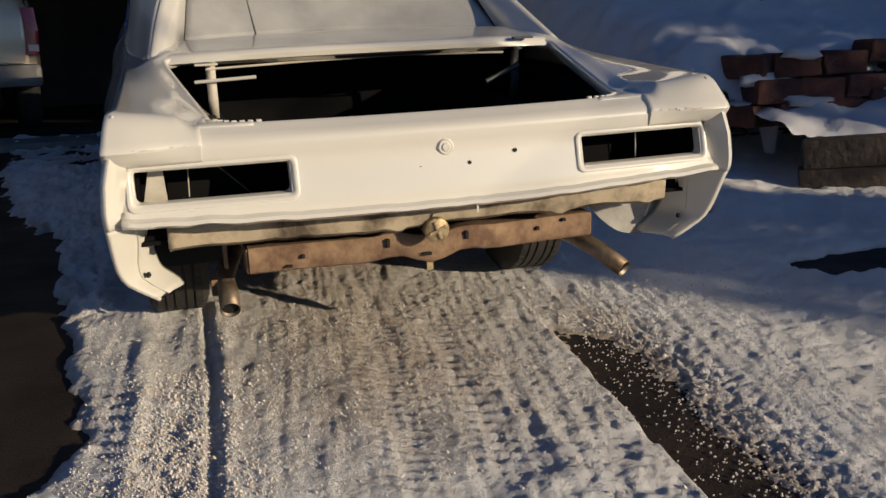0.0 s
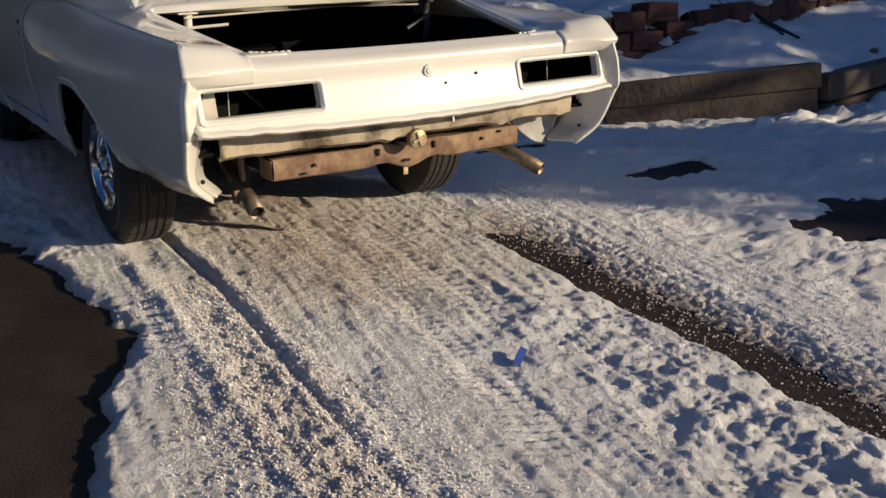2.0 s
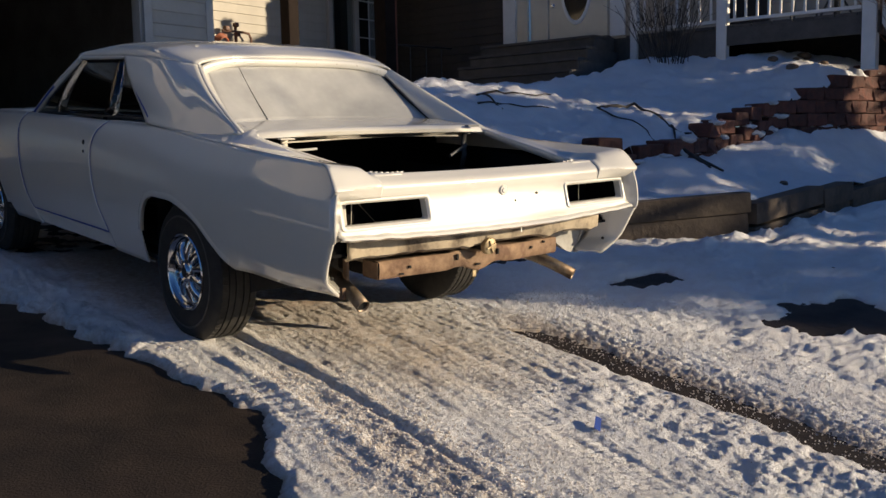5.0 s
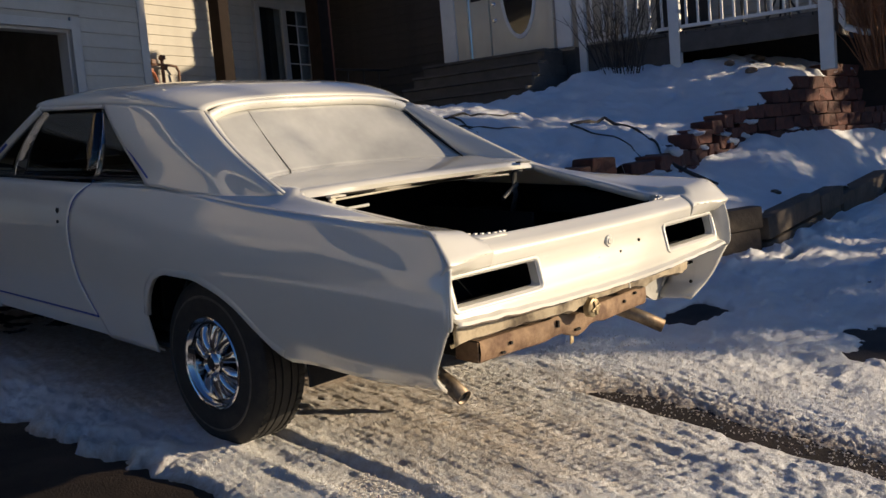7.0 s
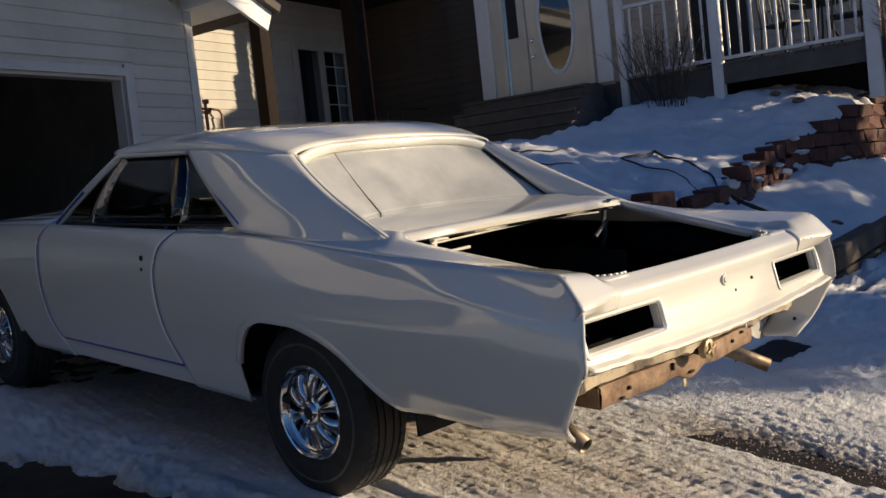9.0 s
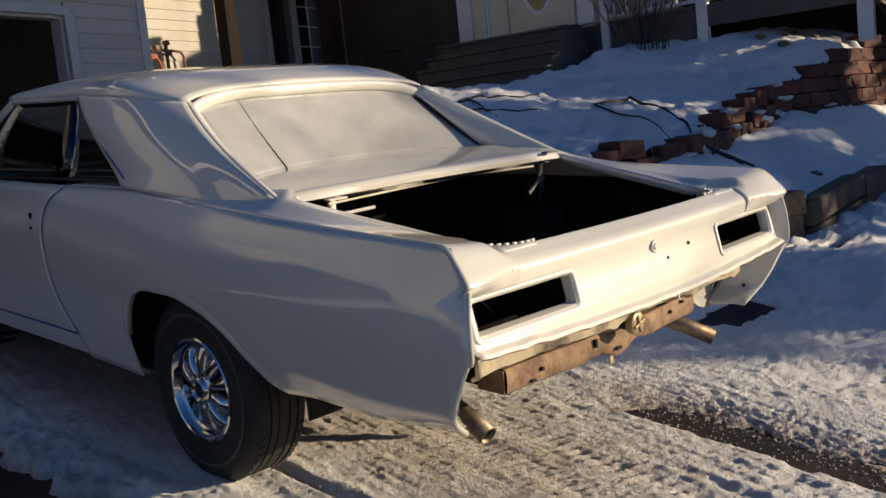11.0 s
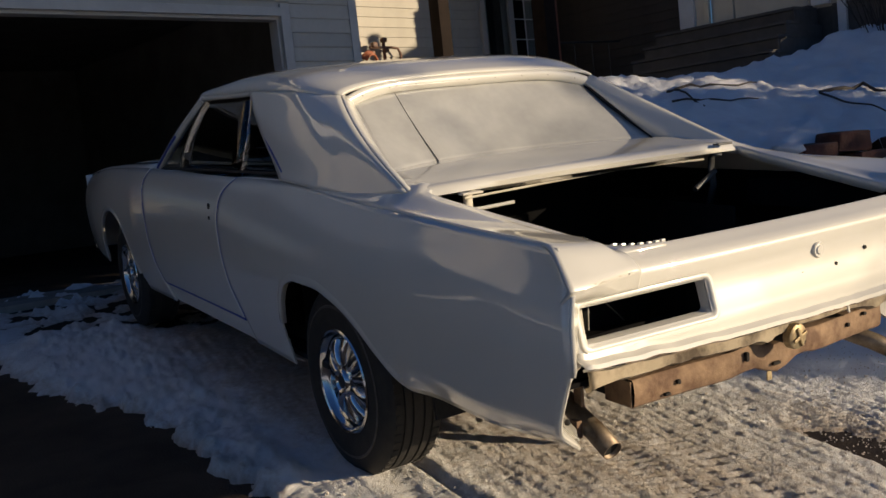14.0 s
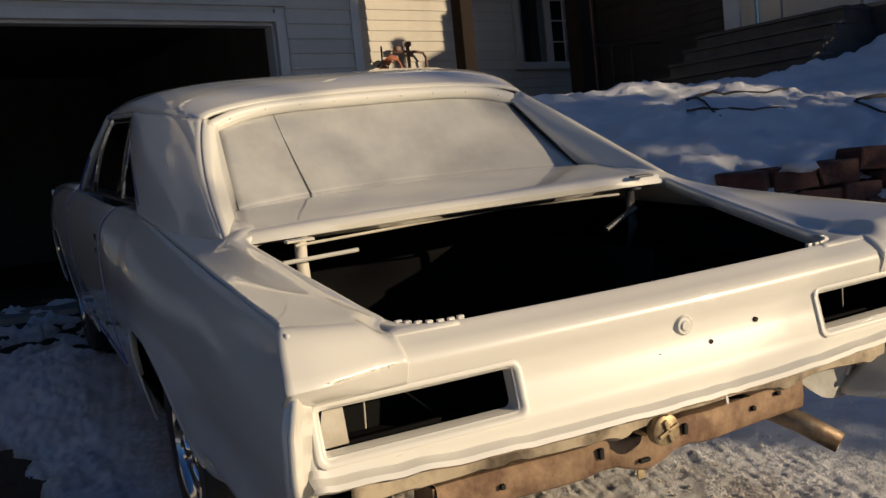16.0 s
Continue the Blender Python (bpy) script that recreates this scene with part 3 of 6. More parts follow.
def wing_z(x, y, xe):
    """The crown of the rear wing, its step down to the trunk opening, and its sloping end."""
    fore = smooth01((y - 0.08) / 0.55)
    rise = (edge_z(y) + 0.012 - top_z(y)) * smooth01((ridge_w(y) - x) / 0.18 + 0.12 * fore)
    crown = top_z(y) + rise * fore - 0.026 * (max(0.0, ridge_w(y) - x) / 0.2) * (1 - fore)
    width = lerp(0.050, 0.060, smooth01((y - 0.1) / 0.5))
    u = (x - xe - 0.006) / width
    z = lerp(min(edge_z(y), crown), crown, smooth01(u))
    end = 0.856 + (y - end_y(x)) * 1.08
    h = max(0.0, 0.030 - abs(z - end)) / 0.030
    return min(z, end) - h * h * 0.0075


def wing_row(y, k=1.0):
    """One row across the wing; k below 1 draws it back to the wing's end."""
    xr = ridge_w(max(y, 0.03)) + 0.036 * (1 - k) ** 0.8
    xe = edge_x(y) if y > 0.165 else lerp(0.603, 0.640, smooth01((0.165 - y) / 0.06))
    xs = [lerp(xr, xe, (j / 30) ** 0.8) for j in range(31)]
    pts = [(x, lerp(end_y(x), y, k)) for x in xs]
    pts = [(x, v, wing_z(x, v, xe)) for x, v in pts]
    if k == 1.0:
        pts[0] = (xr, y, min(pts[0][2], top_z(y)))
    x, v, z = pts[-1]
    return pts + [(xe - 0.004, v, z - 0.003), (xe - 0.006, v, z - (0.012 if y < 0.165 else 0.030))]


for s in (-1, 1):
    quarter = body_part("quarter_panel", side_panel(s, 0.0, 2.13, 96, at0=tail_y, at1=lambda z: door_rear(z) - 0.004))
    ys = [0.095 + 0.705 * k / 24 for k in range(25)] + [0.815, 0.83, 0.86] + [0.88 + 1.23 * k / 24 for k in range(25)]
    rows = [[(s * x, y, z) for x, y, z in wing_row(0.095, k / 12)] for k in range(12)] + [[(s * x, y, z) for x, y, z in wing_row(v)] for v in ys]
    under = [[(p[0], lerp(p[1], 0.003, f), z) for p in rows[0]] for f, z in ((1.0, 0.808), (0.72, 0.816), (0.40, 0.828), (0.14, 0.840), (0.05, 0.846), (-0.05, 0.850))]
    body_part("quarter_top", under + rows, smooth=60)
    rows = []
    for k in range(13):
        z = lerp(0.660, 0.850, k / 12)
        xo = skin(0.0, (z - low_z(0)) / (top_z(0) - low_z(0)))[0]
        rows.append([(s * xo, tail_y(z), z), (s * (xo - 0.008), tail_y(z) - 0.002, z), (s * (xo - 0.022), lerp(tail_y(z), 0.0, 0.45), z), (s * 0.822, 0.0, z)])
    body_part("lamp_hollow", rows, smooth=50)
    # lower corner with its turned-in flange and rounded foot
    rows = []
    for k in range(17):
        z = lerp(0.436, 0.660, k / 16)
        xo = skin(0.0, (z - low_z(0)) / (top_z(0) - low_z(0)))[0]
        w = 0.030 + 0.034 * smooth01((z - 0.43) / 0.20)
        tip = 0.052 * math.sqrt(max(0.0, 1 - ((z - 0.462) / 0.040) ** 2)) if z < 0.462 else lerp(0.052, 0.030, smooth01((z - 0.462) / 0.18))
        ty = tail_y(max(z, 0.43))
        rows.append([(s * (xo - dx), ty + dy, z) for dx, dy in ((0.0, 0.0), (0.008, 0.006), (w, w * 1.35), (w + 0.003, w * 1.35 - 0.004), (w + 0.009, w * 1.35 + 0.012), (w + tip, (w + tip) * 1.35), (w + tip + 0.002, (w + tip) * 1.35 + 0.02))])
    body_part("corner_flange", rows, mat=PAINT, smooth=40)
    bm = bmesh.new()
    bmesh.ops.create_uvsphere(bm, u_segments=10, v_segments=6, radius=0.008)
    bmesh.ops.translate(bm, vec=(s * 0.800, 0.085, 0.500), verts=bm.verts)
    part("flange_hole", bm, BLACK, car)
    # wheel arch lips
    rear_line = [(0.74 + 0.88 * k / 48, rear_arch(0.74 + 0.88 * k / 48)) for k in range(49)]
    front_line = [(AXLE_F - 0.05 - 0.425 * math.cos(a), 0.325 + 0.43 * math.sin(a)) for a in [math.pi * (0.06 + 0.88 * k / 36) for k in range(37)]]
    for line in (rear_line, front_line):
        rows = []
        for k, (y, z) in enumerate(line):
            (ya, za), (yb, zb) = line[max(k - 1, 0)], line[min(k + 1, len(line) - 1)]
            o = Vector((0, -(zb - za), yb - ya)).normalized()
            zz = max(low_z(y), z) + 0.004
            x = skin(y, max(0.0, (z - low_z(y)) / (top_z(y) - low_z(y))))[0]
            rows.append([(s * (x + dx), y + o.y * dr, z + o.z * dr) for dx, dr in ((-0.002, 0.034), (0.0015, 0.026), (0.0045, 0.014), (0.0055, 0.004), (0.003, -0.004), (-0.014, -0.004))])
        body_part("wheel_arch_lip", rows, smooth=60, thick=0.004)
    door = body_part("door", side_panel(s, 2.13, 3.42, 40, at0=lambda z: door_rear(z) + 0.004, at1=lambda z: door_front(z) - 0.004, zfloor=0.425))
    body_part("rocker_panel", [[(s * (skin(2.1, 0)[0] + dx), y, z) for dx, z in ((0.012, 0.423), (0.008, 0.39), (-0.004, 0.345), (-0.04, 0.325))] for y in [1.655 + 0.29 * k for k in range(8)]])
    body_part("front_fender", side_panel(s, 3.42, 5.2, 70, at0=lambda z: door_front(z) + 0.004))
    body_part("fender_top", [[(s * x, y, z) for x, z in ((ridge_w(y), top_z(y)), (ridge_w(y) - 0.03, top_z(y) + 0.012), (0.74, top_z(y) + 0.014), (0.70, top_z(y) + 0.012))] for y in [3.38 + 0.18 * k for k in range(11)]])
    # blue tape in the door gaps
    for f, nm in ((door_rear, "tape"), (door_front, "tape")):
        pts = []
        for k in range(25):
            z = lerp(0.43, 1.018, k / 24)
            y = f(z)
            pts.append((s * (skin(y, (z - low_z(y)) / (top_z(y) - low_z(y)))[0] + 0.001), y, z))
        part("masking_tape", tube_bm(pts, 0.0050, 6), TAPE, door, "blue masking tape edge")
    pts = [(s * (skin(y, (0.428 - low_z(y)) / (top_z(y) - low_z(y)))[0] + 0.003), y, 0.428) for y in [2.09 + 1.19 * k / 12 for k in range(13)]]
    part("masking_tape", tube_bm(pts, 0.005, 6), TAPE, door)
    for zz, r in ((0.895, 0.013), (0.845, 0.008)):
        bm = lathe_bm(((0.001, 0.003), (r, 0.003), (r, -0.008), (0.001, -0.008)), 14)
        x = skin(2.32, (zz - low_z(2.32)) / (top_z(2.32) - low_z(2.32)))[0]
        bmesh.ops.translate(bm, vec=(s * x, 2.33, zz), verts=bm.verts)
        part("lock_hole", bm, BLACK, door)

# tail panel, with its two lamp openings
def tail_row(x):
    """From the trunk opening down over the panel to its lower lip."""
    bow = -0.016 * (1 - min(1.0, abs(x) / 0.8) ** 2)
    dip = 0.012 * (abs(x) / 0.85) ** 2
    lip = 0.644 + 0.026 * (abs(x) / 0.85) ** 2 + 0.004 * fbm(x, 0.0, 14, 2.0, 3)
    return [(x, 0.064, 0.866 + dip), (x, 0.061, 0.880 + dip), (x, 0.055, 0.8835 + dip), (x, 0.048, 0.8815 + dip), (x, 0.044 + bow * 0.2, 0.8765 + dip), (x, 0.024 + bow * 0.6, 0.866 + dip * 0.8), (x, 0.010 + bow * 0.9, 0.856 + dip * 0.5),
            (x, 0.004 + bow, 0.848), (x, 0.003 + bow, 0.838), (x, 0.008 + bow, 0.815), (x, 0.011 + bow, 0.792), (x, bow, 0.7515), (x, -0.011 + bow, 0.711), (x, -0.013 + bow, 0.700), (x, -0.018 + bow, 0.686), (x, -0.018 + bow, lip + 0.026),
            (x, -0.021 + bow, lip + 0.012), (x, -0.046 + bow, lip + 0.006), (x, -0.050 + bow, lip), (x, -0.040 + bow, lip - 0.006)]


LAMP_X0, LAMP_X1 = 0.417, 0.806
xs = sorted([s * v for s in (-1, 1) for v in (0.845, 0.822, 0.81, LAMP_X1, 0.72, 0.648, 0.60, 0.51, LAMP_X0, 0.405, 0.37, 0.33, 0.29, 0.25, 0.21, 0.17, 0.135, 0.1, 0.075, 0.05, 0.025, 0.45, 0.48, 0.54, 0.57, 0.63, 0.68, 0.70, 0.75, 0.78)] + [0.0])
rows = [tail_row(x) for x in xs]
bm = grid_bm(rows)
kill = [f for f in bm.faces if LAMP_X0 < abs(f.calc_center_median().x) < LAMP_X1 and 0.711 < f.calc_center_median().z < 0.792]
bmesh.ops.delete(bm, geom=kill, context="FACES")
kill = [f for f in bm.faces if abs(f.calc_center_median().x) > 0.645 and f.calc_center_median().z > 0.806]
bmesh.ops.delete(bm, geom=kill, context="FACES")
tail = thicken(part("tail_panel", bm, PAINT, car, "", 40), 0.006, 0.0)


def rounded(cx, cz, hx, hz, r, n=6):
    out = []
    for qx, qz, a0 in ((1, 1, 0), (-1, 1, 90), (-1, -1, 180), (1, -1, 270)):
        for k in range(n + 1):
            a = radians(a0 + 90 * k / n)
            out.append((cx + qx * (hx - r) + r * math.cos(a), cz + qz * (hz - r) + r * math.sin(a)))
    return out


for s in (-1, 1):
    cx, cz = s * 0.6115, 0.7515
    def bow_at(x):
        return -0.016 * (1 - min(1.0, abs(x) / 0.8) ** 2)
    rows = []
    for hx, hz, r, dy in ((0.217, 0.060, 0.022, 0.0), (0.214, 0.057, 0.02, -0.009), (0.208, 0.052, 0.018, -0.011), (0.201, 0.046, 0.016, -0.008), (0.195, 0.041, 0.014, 0.004), (0.193, 0.0395, 0.014, 0.03)):
        rows.append([(x, bow_at(x) + dy + (z - cz) * 0.27, z) for x, z in rounded(cx, cz, hx, hz, r)])
    part("lamp_bezel", grid_bm(rows, closed=True), PAINT, car, "", 50)
    # blackened lining gives the lamp opening its dark inside
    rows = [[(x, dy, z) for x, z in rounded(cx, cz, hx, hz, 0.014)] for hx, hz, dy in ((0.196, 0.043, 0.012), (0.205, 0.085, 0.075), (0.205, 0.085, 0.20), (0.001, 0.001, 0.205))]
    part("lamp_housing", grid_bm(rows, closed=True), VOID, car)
    part("lamp_strut", tube_bm([(s * 0.672, 0.14, 0.690), (s * 0.668, 0.14, 0.815)], 0.0018, 6), PRIMER, car)
    if s < 0:
        bm = bmesh.new()
        vs = [bm.verts.new(p) for p in ((-0.790, 0.09, 0.690), (-0.728, 0.09, 0.690), (-0.735, 0.092, 0.790), (-0.768, 0.092, 0.790))]
        bm.faces.new(vs)
        thicken(part("lamp_bracket", bm, PRIMER, car), 0.004)

# lock boss and screw holes of the tail panel
bm = lathe_bm(((0.001, 0.013), (0.010, 0.013), (0.012, 0.010), (0.014, 0.009), (0.019, 0.010), (0.023, 0.006), (0.024, 0.0)), 20)
bmesh.ops.rotate(bm, cent=(0, 0, 0), matrix=Matrix.Rotation(radians(-90), 3, "Z"), verts=bm.verts)
bmesh.ops.translate(bm, vec=(0.008, -0.018, 0.797), verts=bm.verts)
part("trunk_lock", bm, PAINT, tail, "white-painted trunk lock boss", 40)
for x, z in ((-0.215, 0.745), (-0.066, 0.745), (0.074, 0.749), (0.210, 0.772)):
    bm = lathe_bm(((0.0005, 0.002), (0.0056, 0.002), (0.0056, -0.006)), 10)
    bmesh.ops.rotate(bm, cent=(0, 0, 0), matrix=Matrix.Rotation(radians(-90), 3, "Z"), verts=bm.verts)
    bmesh.ops.translate(bm, vec=(x, -0.016 * (1 - (abs(x) / 0.8) ** 2) - 0.0125 + (z - 0.7515) * 0.27, z), verts=bm.verts)
    part("screw_hole", bm, BLACK, tail)
# ragged seam sealer teeth round the rear corners of the opening
for s in (-1, 1):
    for k in range(7):
        a = k / 6
        q = radians(lerp(25, 100, a))
        p = Vector((s * (0.495 + 0.100 * math.cos(q)), 0.165 - 0.100 * math.sin(q), 0.896))
        part("weatherstrip_tab", box_bm((p.x, p.y + 0.006, p.z - 0.006), (0.014, 0.010, 0.009), None, 0.002), PAINT, car)
    rows = []
    for k in range(17):
        q = radians(90 * k / 16)
        c, d = math.cos(q), math.sin(q)
        m = max(c, d)
        x, y = 0.495 + 0.105 * c, 0.165 - 0.105 * d
        xo, yo = 0.495 + 0.166 * c / m, 0.165 - 0.122 * d / m
        zz = 0.8865 + 0.002 * c
        rows.append([(s * (x - 0.004 * c), y + 0.004 * d, zz - 0.03), (s * x, y, zz), (s * lerp(x, xo, 0.3), lerp(y, yo, 0.3), zz + 0.002), (s * xo, yo, zz - 0.004 * d)])
    body_part("opening_corner", rows, smooth=50)
    # torn filler edge on the ledge above the lamps
    rng = random.Random(5 + s)
    bm = bmesh.new()
    for k in range(16):
        x = lerp(0.66, 0.80, k / 15)
        add_box(bm, (s * x, end_y(x) - 0.002 + rng.uniform(-0.002, 0.002), 0.852 + rng.uniform(-0.002, 0.003)), (0.011, rng.uniform(0.003, 0.007), rng.uniform(0.002, 0.005)))
    part("filler_edge", bm, PRIMER, car, "rough body filler")

# roof
zc = table((1.52, 1.60, 1.7, 1.85, 2.1, 2.4, 2.85), (1.335, 1.362, 1.398, 1.430, 1.449, 1.452, 1.422))
roof_w = table((1.52, 1.62, 1.8, 2.0, 2.4, 2.85), (0.590, 0.632, 0.682, 0.708, 0.722, 0.71))
roof_ze = table((1.52, 1.8, 2.2, 2.85), (1.305, 1.340, 1.360, 1.362))
rows = []
for i in range(37):
    f = i / 36
    row = []
    for j in range(49):
        q = math.sin(math.pi * (j / 48 - 0.5))
        y = lerp(1.540 + 0.060 * (1 - q * q), 2.85, f)
        row.append((q * roof_w(y), y, lerp(roof_ze(y), zc(y), (1 - abs(q) ** 4) ** 0.45)))
    rows.append(row)
body_part("roof", rows, smooth=40, thick=0.012)


for s in (-1, 1):
    def sail_point(f, g, s=s):
        ytop = lerp(2.16, 1.545, f)
        a = Vector((roof_w(ytop), ytop, roof_ze(ytop) + 0.004))
        yb = lerp(1.66, 0.872, f)
        d = Vector((lerp(0.818, 0.735, f ** 1.6), yb, lerp(top_z(yb) + 0.004, 1.004, smooth01((f - 0.7) / 0.3))))
        p = lerp(a, d, g)
        p.x += 0.030 * math.sin(math.pi * g ** 0.8) * (0.35 + 0.65 * math.sin(math.pi * (0.10 + 0.70 * f)))
        p.z -= 0.010 * math.sin(math.pi * g) * f
        p.x += 0.010 * max(0.0, (g - 0.72) / 0.28) ** 2 * (1 - f ** 4)
        return (s * p.x, p.y, p.z)
    rows = [[sail_point(i / 24, j / 24) for j in range(25)] for i in range(25)]
    body_part("sail_panel", rows, smooth=40)
    # inner wall of the sail, towards the sunken rear window
    rows = []
    for j in range(17):
        g = j / 16
        p = Vector(sail_point(1.0, g))
        w = Vector((s * lerp(0.556, 0.612, g), lerp(1.566, 1.195, g), lerp(1.300, 1.040, g)))
        e = [p + Vector((-s * dx, dy, dz)) for dx, dy, dz in ((0.007, -0.004, 0.0), (0.014, -0.007, -0.003), (0.020, -0.008, -0.008))]
        rows.append([p] + e + [lerp(e[2], w, 0.5), w])
    body_part("sail_inner_wall", rows, smooth=60)
    # side glass, its frames, and the windscreen pillar
    ab, at, ct, cb = Vector((0.840, 3.30, 1.030)), Vector((0.738, 2.76, 1.350)), Vector((0.722, 2.16, 1.348)), Vector((0.820, 1.668, 1.050))
    def win(f, g):
        q = lerp(lerp(ab, at, g), lerp(cb, ct, g), f)
        return Vector((s * (q.x - 0.018 + 0.012 * math.sin(math.pi * g)), q.y, q.z))
    def divide(k, g):
        return (0.0, lerp(0.22, 0.05, g), lerp(0.715, 0.94, g), 1.0)[k]
    for k, nm in enumerate(("vent_window", "door_window", "quarter_window")):
        rows = [[win(lerp(divide(k, j / 8) + 0.004, divide(k + 1, j / 8) - 0.004, i / 6), j / 8) for j in range(9)] for i in range(7)]
        g = part(nm, grid_bm(rows), GLASS, car, "clear side glass", 60)
        g.visible_shadow = False
        thicken(g, 0.004, 0.0)
    for k in (1, 2):
        part("window_channel", tube_bm([win(divide(k, j / 8), j / 8) for j in range(9)], 0.003, 8), CHROME, car, "thin bright window channel")
    part("roof_rail", tube_bm([win(k / 10, 1.0) + Vector((s * 0.010, 0, 0.004)) for k in range(11)], 0.011, 8), PAINT, car)
    part("windscreen_pillar", tube_bm([win(0, k / 8) + Vector((0, 0.015, 0)) for k in range(9)], 0.022, 8), PAINT, car)
    part("belt_moulding", tube_bm([win(k / 10, 0.0) + Vector((0, 0, -0.006)) for k in range(11)], 0.006, 8), INTERIOR, car, "dark rubber belt moulding")
    part("masking_tape", tube_bm([win(1.0, k / 8) + Vector((s * 0.012, -0.012, 0)) for k in range(9)], 0.008, 6), TAPE, car, "blue masking tape along the window edge")
    part("masking_tape", tube_bm([win(0.0, k / 8) + Vector((s * 0.016, 0.01, 0)) for k in range(5)], 0.009, 6), TAPE, car)

# sunken, hollow rear window, painted over, with its screwed header and trim seam
def glass_y(q, g):
    return lerp(1.572 + 0.052 * (1 - q * q), 1.20 + 0.20 * (1 - q * q), g) + 0.014 * math.sin(math.pi * g)


def header_y(q):
    return 1.545 + 0.060 * (1 - q * q)


def header_z(q):
    return 1.300 + 0.056 * (1 - abs(q) ** 5)


rows = []
for i in range(33):
    q = -1 + 2 * i / 32
    rows.append([(q * lerp(0.560, 0.615, g), glass_y(q, g), lerp(1.283 + 0.042 * (1 - abs(q) ** 4), 1.035, g)) for g in [k / 14 for k in range(15)]])
window = body_part("rear_window", rows, "rear window with overspray, and dappled shade put into its grey", 60, 0.01, OVERSPRAY_DAPPLE)
rows = []
for i in range(49):
    q = math.sin(math.pi * (i / 48 - 0.5))
    y, z = header_y(q), header_z(q)
    rows.append([(q * 0.592, y, z), (q * 0.592, y - 0.007, z - 0.004), (q * 0.588, y - 0.011, z - 0.012), (q * 0.578, y - 0.007, z - 0.030), (q * 0.570, y + 0.002, z - 0.038), (q * 0.568, y + 0.020, z - 0.040)])
header = body_part("window_header", rows, smooth=60)
for k in range(9):
    q = -0.88 + 1.76 * k / 8
    y, z = header_y(q) - 0.0100, header_z(q) - 0.02
    bm = bmesh.new()
    bmesh.ops.create_uvsphere(bm, u_segments=8, v_segments=5, radius=0.004)
    bmesh.ops.translate(bm, vec=(q * 0.582, y, z), verts=bm.verts)
    part("header_screw", bm, DARK_STEEL, header)
seam = [(lerp(-0.352, -0.328, g), glass_y(lerp(0.629, 0.533, g), g) - 0.006, lerp(1.318, 1.042, g)) for g in [k / 12 for k in range(13)]]
part("window_seam", tube_bm(seam, 0.0030, 6), DROP, car)
for s in (-1, 1):
    line = [(s * lerp(0.556, 0.608, g), glass_y(0.99, g) - 0.006, lerp(1.288, 1.042, g)) for g in [k / 12 for k in range(13)]]
    part("window_joint", tube_bm(line, 0.0035, 6), INTERIOR, car)

# panel between rear window and trunk, with the lip over the opening
rows = []
for i in range(31):
    q = -1 + 2 * i / 30
    x = q * 0.66
    b = 0.05 * (1 - q * q)
    e = abs(q) ** 5
    c = 1 - q * q
    rows.append([(x * 0.95, glass_y(q, 1.0) + 0.02, 1.040 + 0.008 * c), (x * 0.97, 1.12 + 0.10 * c, 1.040 + 0.010 * c), (x * 1.02, 1.00, 1.027 + 0.010 * c - 0.006 * e), (x * 1.085, 0.865 - b * 0.4 + 0.02 * e, 1.021 + 0.008 * c - 0.010 * e),
                 (x * 1.112, 0.83 - b * 0.4 + 0.045 * e, 1.019 + 0.008 * c - 0.012 * e), (x * 1.115, 0.815 - b * 0.4 + 0.052 * e, 1.014 + 0.008 * c - 0.013 * e), (x * 1.115, 0.806 - b * 0.4 + 0.056 * e, 1.004 + 0.008 * c - 0.012 * e),
                 (x * 1.115, 0.81 - b * 0.4 + 0.034 * e, 0.990 + 0.008 * c - 0.006 * e), (x * 1.10, 0.84 - b * 0.4 + 0.03 * e, 0.982)])
lip = body_part("deck_panel", rows, smooth=45, thick=0.006)
# trunk hinges, rod and dark well
part("torsion_rod", tube_bm([(-0.56, 0.83, 0.965), (-0.2, 0.83, 0.975), (0.1, 0.84, 0.98), (0.5, 0.83, 0.97)], 0.004, 8), PRIMER, car)
for s in (-1, 1):
    m = PRIMER if s < 0 else HINGE
    bm = bmesh.new()
    rows = [[(s * 0.545 + dx, y, z) for dx in (-0.016, 0.016)] for y, z in ((0.795, 0.985), (0.815, 0.988), (0.835, 0.975), (0.838, 0.93), (0.83, 0.87), (0.85, 0.80))]
    hinge = thicken(part("trunk_hinge", grid_bm(rows), m, car, "white hinge strap" if s < 0 else "grey hinge strap", 40), 0.006)
    part("hinge_tip", box_bm((s * 0.56, 0.79, 0.984 if s < 0 else 1.022), (0.075, 0.028, 0.007), None, 0.002), m, hinge)
part("hinge_bar", tube_bm([(-0.60, 0.82, 0.925), (-0.40, 0.79, 0.935)], 0.006, 8), PAINT, car, "white bar across the trunk corner")
part("hinge_bar", tube_bm([(0.56, 0.83, 0.92), (0.42, 0.80, 0.87)], 0.010, 8), HINGE, car)
TAN = material("tan_inner_panel", (0.30, 0.25, 0.17), 0.8, col2=(0.13, 0.09, 0.055), scale=11, bump=0.002)
rows = [[(lerp(-0.665, -0.50, g) + 0.02 * math.sin(3 * f), lerp(0.72, 0.20, f), lerp(0.955, 0.86, f) - 0.03 - 0.16 * g - 0.05 * g * math.sin(math.pi * f)) for g in [k / 8 for k in range(9)]] for f in [k / 10 for k in range(11)]]
inner = thicken(part("inner_fender", grid_bm(rows), TAN, car, "tan dusty inner fender panel", 50), 0.004)
